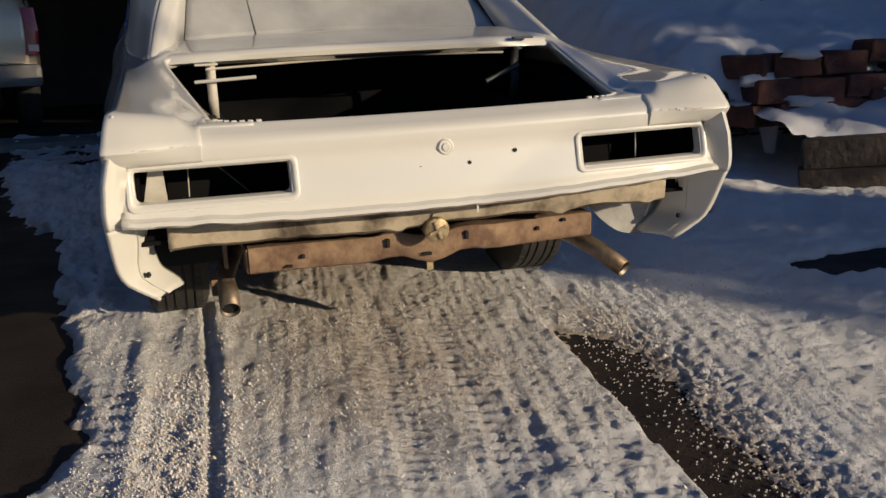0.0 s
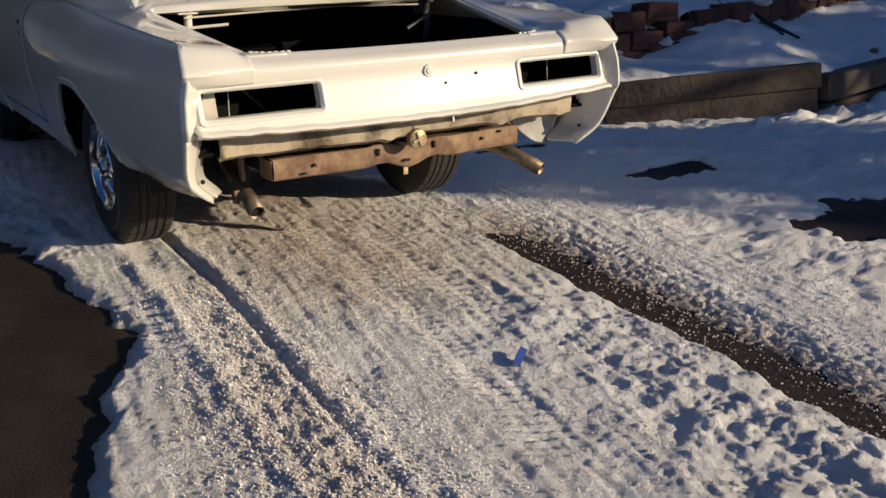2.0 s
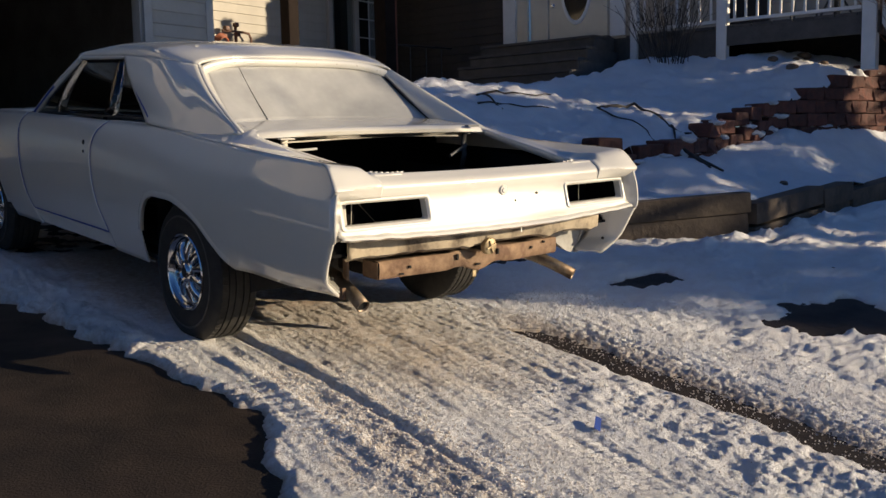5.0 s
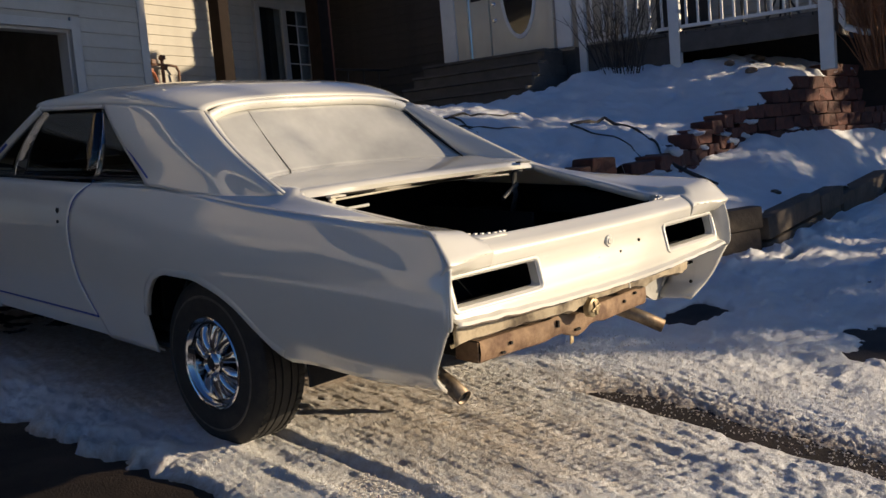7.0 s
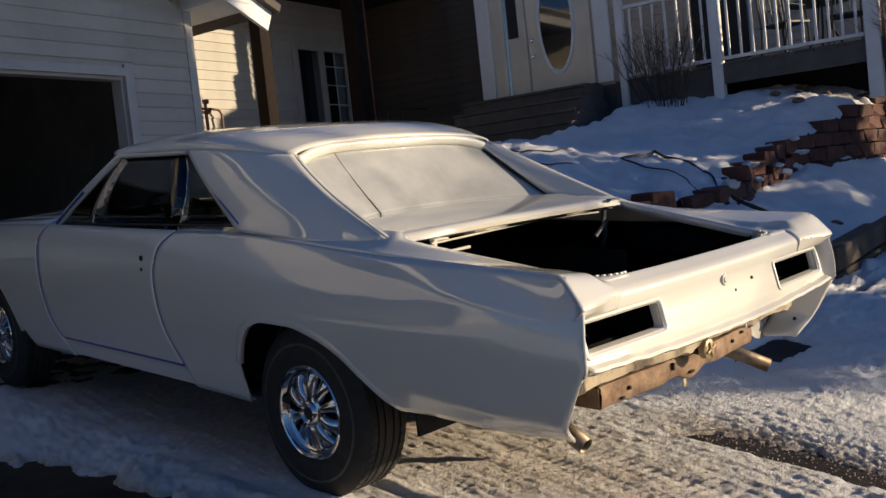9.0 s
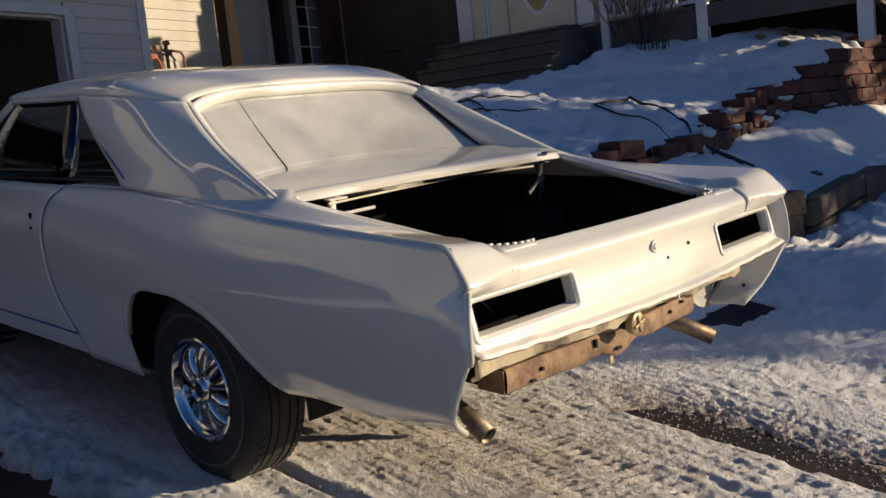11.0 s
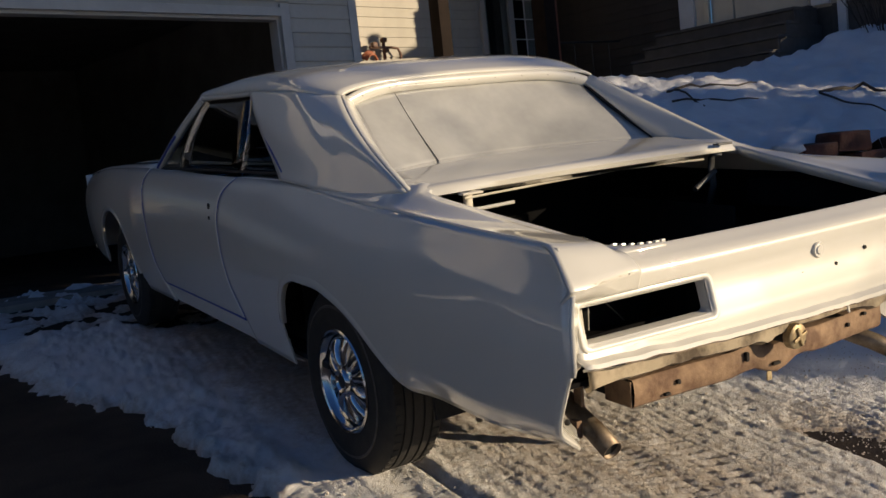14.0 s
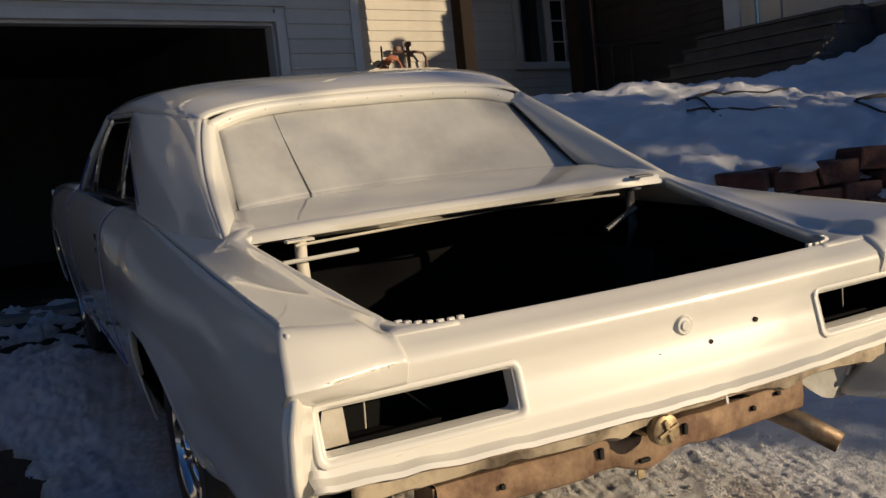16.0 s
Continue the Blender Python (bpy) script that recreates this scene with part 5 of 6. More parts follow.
for c, s in (((-W / 2 + 0.03, 0, H / 2), (0.09, 0.06, H + 0.1)), ((W / 2 - 0.03, 0, H / 2), (0.09, 0.06, H + 0.1)), ((0, 0, H - 0.02), (W - 0.03, 0.06, 0.09)), ((0, 0, 0.02), (W - 0.03, 0.06, 0.07)), ((0, 0.005, H / 2), (0.10, 0.05, H - 0.1))):
    part("window_frame", box_bm(c, s, None, 0.004), CASING, window)
part("window_sill", box_bm((0, -0.03, -0.03), (W + 0.12, 0.10, 0.04), None, 0.006), CASING, window)
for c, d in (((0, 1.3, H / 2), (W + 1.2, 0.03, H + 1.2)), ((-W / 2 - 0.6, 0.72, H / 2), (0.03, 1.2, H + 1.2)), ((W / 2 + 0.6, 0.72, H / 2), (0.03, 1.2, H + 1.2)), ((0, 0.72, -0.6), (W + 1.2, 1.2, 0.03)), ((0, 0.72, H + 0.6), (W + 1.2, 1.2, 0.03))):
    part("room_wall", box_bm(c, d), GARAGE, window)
for x0, x1 in ((-W / 2 + 0.03, -W / 2 + 0.22), (-0.10, 0.08), (W / 2 - 0.20, W / 2 - 0.03)):
    rows = [[(lerp(x0, x1, k / 24), 0.10 + 0.018 * math.sin(k * 1.6) * (1 - 0.3 * z / H), z) for z in [H * j / 6 for j in range(7)]] for k in range(25)]
    thicken(part("curtain", grid_bm(rows), CASING, window, "pale gathered curtain", 60), 0.002)
for s in (-1, 1):
    p = part("pane", box_bm((s * W / 4, 0.02, H / 2), (W / 2 - 0.12, 0.006, H - 0.12)), HOUSEGLASS, window)
    p.visible_shadow = False
for z in (0.33, 0.62, 0.9):
    part("glazing_bar", box_bm((W / 4, 0.012, z), (W / 2 - 0.12, 0.012, 0.014)), TRIM, window)
part("glazing_bar", box_bm((W / 4, 0.012, H / 2), (0.014, 0.012, H - 0.12)), TRIM, window)
# near-black sheet painted in for the unlit room behind the panes
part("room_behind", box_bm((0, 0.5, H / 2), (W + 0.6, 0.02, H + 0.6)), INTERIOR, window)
for k in range(9):
    part("curtain_fold", tube_bm([(-0.12 - 0.016 * k + 0.004 * (k % 2), 0.09, 0.05), (-0.12 - 0.016 * k, 0.09, H - 0.05)], 0.010, 6), DARKWALL, window)

roofing = empty("roof_porch", on_house(0, 0, 0), "dark soffit of the porch roof", "roof", "", "structure")
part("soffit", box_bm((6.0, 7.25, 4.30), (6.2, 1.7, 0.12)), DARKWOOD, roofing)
part("eave_board", box_bm((6.0, 6.42, 4.24), (6.2, 0.04, 0.28), None, 0.004), TRIM, roofing)


def porch_post(u, v, w, z0, z1, mats, label):
    p = empty("porch_post", on_house(u, v, z0), label, "post", "porch posts")
    part("post_shaft", box_bm((0, 0, (z1 - z0) / 2), (w, w, z1 - z0), None, 0.008), mats[0], p)
    part("post_base", box_bm((0, 0, 0.06), (w + 0.05, w + 0.05, 0.12), None, 0.008), mats[0], p)
    if len(mats) > 1:
        part("post_face", box_bm((w / 2 + 0.018, -0.02, (z1 - z0) / 2), (0.036, w * 0.8, z1 - z0 - 0.3), None, 0.004), mats[1], p)


porch_post(5.085, 6.9, 0.17, 1.5, 4.4, (DARKWOOD,), "dark-stained square timber porch post in the snow")
porch_post(6.93, 6.9, 0.22, 1.6, 4.4, (DARKWOOD, REDWOOD), "dark timber porch post with a red-stained face")
porch_post(8.75, 6.9, 0.16, 2.2, 4.4, (DARKWOOD, REDWOOD), "dark timber post beside the entry")
rail = empty("porch_rail", on_house(7.85, 6.85, 2.2), "dark iron handrail between the porch posts", "railing")
part("rail_bar", tube_bm([(-0.85, 0, 0.32), (0.75, 0, 0.36)], 0.014, 8), IRON, rail)
for k in range(5):
    part("rail_post", tube_bm([(-0.8 + 0.37 * k, 0, -0.35), (-0.8 + 0.37 * k, 0, 0.33)], 0.010, 6), IRON, rail)

# gas pipes and a red hose on the set-back wall
gas = empty("gas_meter_pipes", on_house(5.0, V1 - 0.10, 2.2), "rusty brown gas riser with valves against the wall", "pipe")
part("riser", tube_bm([(0, 0, -0.4), (0, 0, 0.52)], 0.022, 10), PIPE, gas)
part("cross_pipe", tube_bm([(-0.22, 0, 0.43), (0.12, 0, 0.43), (0.22, 0, 0.42), (0.26, 0, 0.36), (0.26, 0, -0.3)], 0.017, 10), PIPE, gas)
for x, z, r in ((0, 0.52, 0.045), (-0.16, 0.46, 0.05), (-0.20, 0.36, 0.04), (0.02, 0.40, 0.045)):
    part("valve", box_bm((x, -0.01, z), (r * 1.5, r * 1.5, r * 1.3), None, r * 0.35), PIPE, gas)
hose = empty("garden_hose", on_house(4.72, V1 - 0.14, 2.36), "coiled red rubber hose hung on the wall", "hose")
for k in range(4):
    rad = 0.17 - 0.012 * k
    part("hose_loop", tube_bm([(rad * math.cos(a) * 0.8, -0.02 * k + 0.01 * math.sin(3 * a), rad * math.sin(a) * 1.25) for a in [j * math.tau / 28 for j in range(29)]], 0.014, 8, False), HOSE, hose, "", 60)
part("hose_hook", tube_bm([(-0.17, 0.06, 0.1), (-0.17, -0.05, 0.14), (-0.17, -0.06, 0.32)], 0.012, 8), IRON, hose)

# ---- the entry: door wall, steps, deck and railing
U0, DECK = 8.4, 2.48
entry = empty("wall_entry", on_house(0, 0, 0), "entry wall with white door casings, facing the drive", "wall", "", "structure")
core = bmesh.new()
add_box(core, (U0 + 0.12, 6.80, 3.2), (0.18, 2.35, 3.0))
add_box(core, (U0 + 0.12, 4.70, 4.85), (0.18, 1.9, 0.5))
part("wall_core", core, DARKWALL, entry)
lap_wall(entry, 5.82, 7.97, U0 + 0.02, 1.7, 4.7, DARKWALL, 0.125, facing="side")
part("base_wall", box_bm((U0 + 0.14, 4.9, 1.95), (0.14, 4.2, 1.02)), GREYWOOD, entry)
for v, w in ((5.70, 0.22), (5.40, 0.07), (4.08, 0.06), (3.90, 0.22)):
    part("casing", box_bm((U0 - 0.01, v, 3.62), (0.05, w, 2.26), None, 0.006), TRIM if w > 0.1 else DOORPAINT, entry)
part("head_casing", box_bm((U0 - 0.008, 4.80, 4.66), (0.045, 1.6, 0.14), None, 0.006), TRIM, entry)
door1 = empty("door_1", on_house(U0 + 0.03, 4.58, DECK + 0.03), "closed cream front door with an oval dark glass", "door", "", "structure")
part("door_slab", box_bm((0.02, 0, 1.03), (0.045, 0.90, 2.06), None, 0.004), DOORPAINT, door1)
rows = []
for rr, dx in ((1.0, -0.004), (1.02, -0.020), (1.10, -0.026), (1.18, -0.020), (1.20, -0.002)):
    rows.append([(dx, 0.235 * rr * math.cos(a), 0.92 + 0.66 * (1 + (rr - 1) * 0.5) * math.sin(a)) for a in [k * math.tau / 48 for k in range(48)]])
part("oval_moulding", grid_bm(rows, closed=True), TRIM, door1, "", 50)
bm = bmesh.new()
vs = [bm.verts.new((-0.006, 0.236 * math.cos(a), 0.92 + 0.661 * math.sin(a))) for a in [k * math.tau / 48 for k in range(48)]]
bm.faces.new(vs)
thicken(part("oval_glass", bm, material("dark_door_glass", (0.015, 0.017, 0.02), 0.08, coat=0.6), door1, "dark oval glass"), 0.006)
for z in (0.50, 0.72):
    part("door_knob", lathe_bm(((0.001, 0.05), (0.018, 0.048), (0.026, 0.036), (0.022, 0.02), (0.012, 0.012), (0.030, 0.004), (0.030, 0.0)), 18), CHROME, door1, "", 40).matrix_local = pose(0, 0.385, z, 0, 0, 180)
side1 = empty("sidelight", on_house(U0 + 0.03, 5.22, DECK + 0.03), "cream panel beside the door with a narrow dark light", "door", "", "structure")
part("panel", box_bm((0.02, 0, 1.03), (0.045, 0.29, 2.06), None, 0.004), DOORPAINT, side1)
part("narrow_glass", box_bm((-0.006, 0.03, 1.28), (0.012, 0.16, 0.95), None, 0.002), INTERIOR, side1)
part("panel", box_bm((0.0, 0.29, 1.03), (0.05, 0.17, 2.10), None, 0.004), DOORPAINT, side1)
part("mullion", box_bm((0.0, -0.16, 1.03), (0.06, 0.035, 2.06), None, 0.004), DOORPAINT, side1)
part("door_sill", box_bm((-0.03, 0.2, -0.02), (0.14, 1.6, 0.04), None, 0.006), GREYWOOD, side1).matrix_local = pose(-0.03, -0.6, -0.01)

steps_up = empty("entry_steps", on_house(0, 0, 0), "weathered grey board steps up to the front door", "steps")
for k in range(5):
    z, u1 = DECK - 0.035 - 0.17 * k, U0 - 0.55 - 0.30 * k
    v0, v1 = 3.95 - 0.05 * k, 5.86 - 0.02 * k
    uu = U0 if k == 0 else u1 + 0.30
    n = 4 if k == 0 else 2
    for j in range(n):
        wd = (uu - u1) / n
        part("tread_board", box_bm((u1 + wd * (j + 0.5) - 0.015, (v0 + v1) / 2, z), (wd - 0.006, v1 - v0, 0.035), None, 0.004), GREYWOOD, steps_up)
    part("riser_board", box_bm((u1 + 0.03, (v0 + v1) / 2, z - 0.10), (0.022, v1 - v0, 0.155), None, 0.003), GREYWOOD, steps_up)
    part("side_board", box_bm(((u1 + U0) / 2, v0 + 0.02, z - 0.10), (U0 - u1, 0.025, 0.16), None, 0.003), GREYWOOD, steps_up)

deck = empty("deck", on_house(0, 0, 0), "raised wooden deck with a grey fascia and a black sheet as the shade beneath", "deck")
for k in range(13):
    part("deck_board", box_bm((9.55, 0.66 + 0.25 * k, DECK - 0.02), (2.3, 0.235, 0.035), None, 0.003), GREYWOOD, deck)
part("fascia", box_bm((U0 + 0.02, 1.55, DECK - 0.15), (0.04, 1.75, 0.22), None, 0.004), GREYWOOD, deck)
part("end_fascia", box_bm((9.5, 0.56, DECK - 0.15), (2.2, 0.04, 0.22), None, 0.004), GREYWOOD, deck)
part("skirt", box_bm((U0 + 0.06, 3.10, 2.10), (0.05, 1.40, 0.68), None, 0.004), GREYWOOD, deck)
for v, w in ((2.42, 0.13), (0.64, 0.16), (3.66, 0.10)):
    part("deck_post", box_bm((U0 + 0.03, v, 3.0), (w, w, 2.4), None, 0.008), TRIM, deck, "white square post")
# black sheet painted in for the shade below the deck
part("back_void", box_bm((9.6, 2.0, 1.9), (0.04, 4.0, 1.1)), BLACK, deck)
railing = empty("deck_railing", on_house(0, 0, 0), "white baluster railing along the deck", "railing")
for v0, v1 in ((0.74, 2.34), (2.50, 3.60)):
    part("bottom_rail", box_bm((U0 + 0.03, (v0 + v1) / 2, DECK + 0.055), (0.06, v1 - v0, 0.04), None, 0.004), TRIM, railing)
    part("top_rail", box_bm((U0 + 0.03, (v0 + v1) / 2, DECK + 0.93), (0.08, v1 - v0, 0.045), None, 0.006), TRIM, railing)
    n = int((v1 - v0) / 0.145)
    for k in range(n):
        v = v0 + (v1 - v0) * (k + 0.5) / n
        part("baluster", box_bm((U0 + 0.03, v, DECK + 0.49), (0.028, 0.028, 0.85), None, 0.003), TRIM, railing)
spout = empty("downspout", on_house(U0 + 0.02, 0.48, 1.7), "white downspout with an elbow beside the deck post", "pipe")
part("spout_pipe", tube_bm([(0, 0, 2.2), (0, 0, 0.62), (0, -0.04, 0.55), (0, -0.22, 0.47), (0, -0.30, 0.45)], 0.038, 10), TRIM, spout)
far_wall = empty("wall_deck", on_house(0, 0, 0), "tan house wall behind the deck railing", "wall", "", "structure")
part("wall_core", box_bm((10.75, 2.6, 3.4), (0.14, 6.4, 2.6)), SIDING, far_wall)
lap_wall(far_wall, -0.6, 5.6, 10.66, 2.0, 4.6, SIDING, 0.125, facing="side")
part("dark_window", box_bm((10.62, 3.0, 3.35), (0.05, 0.8, 1.2), None, 0.006), INTERIOR, far_wall)


def iron_chair(u, v, rz):
    c = empty("patio_chair", on_house(u, v, DECK, rz), "black wrought-iron patio chair on the deck", "chair", "patio set")
    part("seat", box_bm((0, 0, 0.42), (0.44, 0.42, 0.03), None, 0.01), IRON, c)
    for sx in (-0.2, 0.2):
        part("leg", tube_bm([(sx, -0.2, 0), (sx, -0.18, 0.42), (sx, -0.15, 0.62), (sx * 1.1, 0.15, 0.64)], 0.012, 8), IRON, c)
        part("leg", tube_bm([(sx, 0.22, 0), (sx, 0.19, 0.42), (sx, 0.26, 0.95)], 0.012, 8), IRON, c)
    for k in range(5):
        part("back_bar", tube_bm([(-0.16 + 0.08 * k, 0.195, 0.45), (-0.16 + 0.08 * k, 0.255, 0.93)], 0.007, 6), IRON, c)
    part("back_rail", tube_bm([(-0.2, 0.26, 0.95), (0, 0.28, 1.0), (0.2, 0.26, 0.95)], 0.012, 8), IRON, c)


iron_chair(9.1, 1.75, 60)
iron_chair(9.3, 1.05, 110)
tbl = empty("patio_table", on_house(9.7, 1.4, DECK), "round black iron patio table", "table", "patio set")
part("tabletop", lathe_bm(((0.001, 0.0), (0.42, 0.0), (0.43, -0.02), (0.001, -0.02)), 28), IRON, tbl).matrix_local = pose(0, 0, 0.72, 0, -90, 0)
for a in (20, 140, 260):
    part("leg", tube_bm([(0.05 * math.cos(radians(a)), 0.05 * math.sin(radians(a)), 0.7), (0.1 * math.cos(radians(a)), 0.1 * math.sin(radians(a)), 0.35), (0.3 * math.cos(radians(a)), 0.3 * math.sin(radians(a)), 0)], 0.014, 8), IRON, tbl)


# ---- twigs, bushes and trees
def twigs(name, base, n, h, spread, mat, seed, label, fine=3, r0=0.006):
    rng = random.Random(seed)
    bm = bmesh.new()
    for k in range(n):
        a, rad = rng.uniform(0, math.tau), spread * 0.35 * math.sqrt(rng.random())
        p = Vector((rad * math.cos(a), rad * math.sin(a), 0))
        d = Vector((math.cos(a) * spread * rng.uniform(0.1, 0.7), math.sin(a) * spread * rng.uniform(0.1, 0.7), h * rng.uniform(0.6, 1.0)))
        pts = [p, p + d * 0.35 + Vector((rng.uniform(-0.04, 0.04), rng.uniform(-0.04, 0.04), 0.02)), p + d * 0.7 + Vector((rng.uniform(-0.06, 0.06), rng.uniform(-0.06, 0.06), 0)), p + d]
        add_tube(bm, pts, [r0, r0 * 0.8, r0 * 0.6, r0 * 0.3], 4, False)
        for q in range(fine):
            s = lerp(pts[1], pts[3], rng.uniform(0.1, 0.8))
            e = s + Vector((rng.uniform(-1, 1), rng.uniform(-1, 1), rng.uniform(0.2, 1.2))) * h * 0.18
            add_tube(bm, [s, lerp(s, e, 0.5) + Vector((0, 0, 0.01)), e], [r0 * 0.5, r0 * 0.4, r0 * 0.2], 3, False)
    me = bpy.data.meshes.new(name)
    bm.to_mesh(me)
    bm.free()
    ob = new(name, finish(me, mat))
    ob.matrix_world = base
    return tagged(ob, label, "shrub")


twigs("shrub", on_house(8.05, 3.0, 2.0), 46, 1.15, 0.75, BRANCH, 3, "bare brown shrub growing beside the entry", 4, 0.007)
twigs("dry_bush", on_house(8.6, 0.0, 1.75), 260, 1.5, 0.85, BUSH, 4, "dense rust-coloured dry bush beside the deck", 5, 0.007)


def sticks(name, lines, r, label):
    rng = random.Random(len(lines))
    thing = empty(name, Matrix(), label, "branch", "fallen branches")
    for line in lines:
        pts = []
        for (x0, y0), (x1, y1) in zip(line, line[1:]):
            for k in range(4):
                x, y = lerp(x0, x1, k / 4), lerp(y0, y1, k / 4)
                pts.append((x + rng.uniform(-0.02, 0.02), y + rng.uniform(-0.02, 0.02), slope_snow(x, y) + r * 0.6 + rng.uniform(0, 0.02)))
        x, y = line[-1]
        pts.append((x, y, slope_snow(x, y) + r * 0.5))
        n = len(pts)
        part("stick", tube_bm(pts, [r * lerp(1.0, 0.45, k / (n - 1)) for k in range(n)], 7), BRANCH, thing)
    return thing

sticks("fallen_branch", [[(3.83, 4.45), (4.25, 4.36), (4.79, 4.22)], [(3.83, 4.45), (3.53, 3.75)]], 0.013, "long dark fallen branch lying on the snowy slope")
sticks("fallen_branch", [[(3.48, 4.03), (3.93, 3.87), (4.32, 3.82)]], 0.010, "thin dark branch half sunk in the snow")
sticks("fallen_branch", [[(4.86, 3.68), (5.40, 3.65), (5.0, 2.86), (4.62, 2.5)], [(5.0, 2.86), (5.2, 2.75)]], 0.020, "forked dark branch hanging down to the block wall")
sticks("fallen_branch", [[(4.68, 3.52), (4.52, 2.98), (4.48, 2.6)]], 0.010, "thin dark branch half sunk in the snow")
bar = empty("fallen_limb", Matrix(), "dark broken limb leaning over the block wall onto the terrace", "branch", "fallen branches")
part("stick", tube_bm([(4.62, 2.5, slope_snow(4.62, 2.5) + 0.02), (4.55, 2.25, 0.86), (4.62, 1.98, terrace_snow(4.62, 1.98) + 0.02)], [0.02, 0.018, 0.01], 7), BRANCH, bar)
part("stick", tube_bm([(4.55, 2.25, 0.86), (4.42, 1.98, terrace_snow(4.42, 1.98) + 0.01)], [0.018, 0.01], 7), BRANCH, bar)

for x, y, r, sd in ((7.9, 3.5, 0.07, 1), (8.1, 3.3, 0.05, 2), (8.3, 3.05, 0.06, 3), (7.75, 3.15, 0.08, 4), (8.45, 3.4, 0.09, 5), (5.35, 1.82, 0.04, 6), (5.2, 1.72, 0.035, 7)):
    bm = bmesh.new()
    bmesh.ops.create_icosphere(bm, subdivisions=2, radius=r)
    for v in bm.verts:
        v.co *= 1 + 0.35 * noise.noise(v.co * 9 + Vector((sd, 0, 0)))
        v.co.z *= 0.6
    z = (slope_snow if y > 2.6 else terrace_snow)(x, y)
    ob = part("stone", bm, STONE, None, "", 50)
    ob.matrix_world = pose(x, y, z + r * 0.15, 0, 0, sd * 40)
    tagged(ob, "rough tan stone poking out of the snow", "stone", "stones on the bank")

# scrap of tape on the drive
bm = grid_bm([[(x, y, 0.012 * math.sin(9 * x + 4 * y) + 0.01) for y in (-0.012, 0.0, 0.014)] for x in [-0.045 + 0.015 * k for k in range(7)]])
bmesh.ops.translate(bm, vec=(0, 0, 0), verts=bm.verts)
scrap = thicken(part("tape_scrap", bm, TAPE), 0.001)
scrap.matrix_world = pose(-0.07, -0.63, snow_height(-0.07, -0.63) + 0.008, 25, -10, 40)
tagged(scrap, "crumpled scrap of blue masking tape on the snow", "tape")

# loose ice crumbs thrown along the tyre track and the bare strip
rng = random.Random(77)
verts, faces = [], []
for k in range(26000):
    if k % 3:
        y = rng.uniform(-1.9, 0.55)
        x = drive_x(y) - 0.02 + rng.gauss(0, 0.11 + 0.05 * smooth01((0.2 - y) / 1.2))
        if rng.random() > 0.25 + 0.75 * smooth01((0.45 - y) / 0.8):
            continue
    elif k % 2:
        y = rng.uniform(-2.2, 0.7)
        x = rng.gauss(0.74, 0.10)
    else:
        x, y = rng.uniform(-1.1, 1.5), rng.uniform(-1.9, 1.1)
    r = rng.uniform(0.0015, 0.0055) * (1.7 if rng.random() < 0.05 else 1)
    if snow_depth(x, y) < 0.0 and (x < -0.9 or rng.random() < 0.6):
        continue
    z = max(snow_height(x, y), lay(x, y)) + r * 0.35
    i = len(verts)
    q = [Vector((rng.uniform(0.6, 1.2) * dx, rng.uniform(0.6, 1.2) * dy, rng.uniform(0.6, 1.1) * dz)) * r for dx, dy, dz in ((1, 0, 0), (-1, 0, 0), (0, 1, 0), (0, -1, 0), (0, 0, 1), (0, 0, -1))]
    verts += [Vector((x, y, z)) + w for w in q]
    faces += [(i + a, i + b, i + c) for a, b, c in ((0, 2, 4), (2, 1, 4), (1, 3, 4), (3, 0, 4), (2, 0, 5), (1, 2, 5), (3, 1, 5), (0, 3, 5))]
tagged(new("ice_crumbs", mesh_of("ice_crumbs", verts, faces, DIRTY_ICE)), "loose crumbs of ice and dirty snow along the tyre track", "snow", "", "stuff")

# ---- tan car parked inside the garage
suv = empty("suv", on_house(-1.40, 6.75, GFLOOR, 0), "tan parked sport utility vehicle with red tail lamps inside the garage", "car")
rows = []
for y in [0.0, 0.05, 0.15, 0.6, 1.4, 2.4, 3.4, 4.2, 4.4]:
    hood = smooth01((y - 2.9) / 0.4)
    rear = smooth01(y / 0.12)
    w = 0.90 - 0.05 * (1 - rear)
    zt = lerp(1.68, 1.05, hood)
    prof = [(w - 0.03, 0.42), (w, 0.60), (w, 0.95), (w - 0.02, 1.05), (lerp(0.76, w - 0.1, hood), lerp(1.58, 1.06, hood)), (0.60, zt - 0.01), (0.0, zt + 0.02)]
    lean = [0, 0, 0, 0.01, 0.20 * (1 - rear), 0.24 * (1 - rear), 0.24 * (1 - rear)]
    row = [(-x, y + l, z) for (x, z), l in zip(prof, lean)] + [(x, y + l, z) for (x, z), l in list(zip(prof, lean))[::-1][1:]]
    rows.append(row)
bm = grid_bm(rows)
part("body", bm, TANPAINT, suv, "", 40)
rows = [[(q * lerp(0.86, 0.62, max(0, (z - 1.0) / 0.65)), 0.0 + 0.22 * max(0, (z - 1.02) / 0.65) - 0.012 * (1 - q * q), z) for q in [-1 + k / 8 for k in range(17)]] for z in (0.45, 0.6, 0.8, 1.0, 1.1, 1.3, 1.5, 1.66)]
gate = thicken(part("tailgate", grid_bm(rows), TANPAINT, suv, "", 40), 0.02)
part("rear_glass", box_bm((0, 0.08, 1.34), (1.15, 0.02, 0.40), pose(0, 0, 0, 0), 0.01), INTERIOR, gate)
part("rear_bumper", box_bm((0, -0.03, 0.52), (1.78, 0.16, 0.20), None, 0.05), material("grey_bumper", (0.20, 0.19, 0.17), 0.5), suv, "grey bumper")
part("bumper_step", box_bm((0, -0.05, 0.635), (1.5, 0.10, 0.025), None, 0.01), TANPAINT, suv)
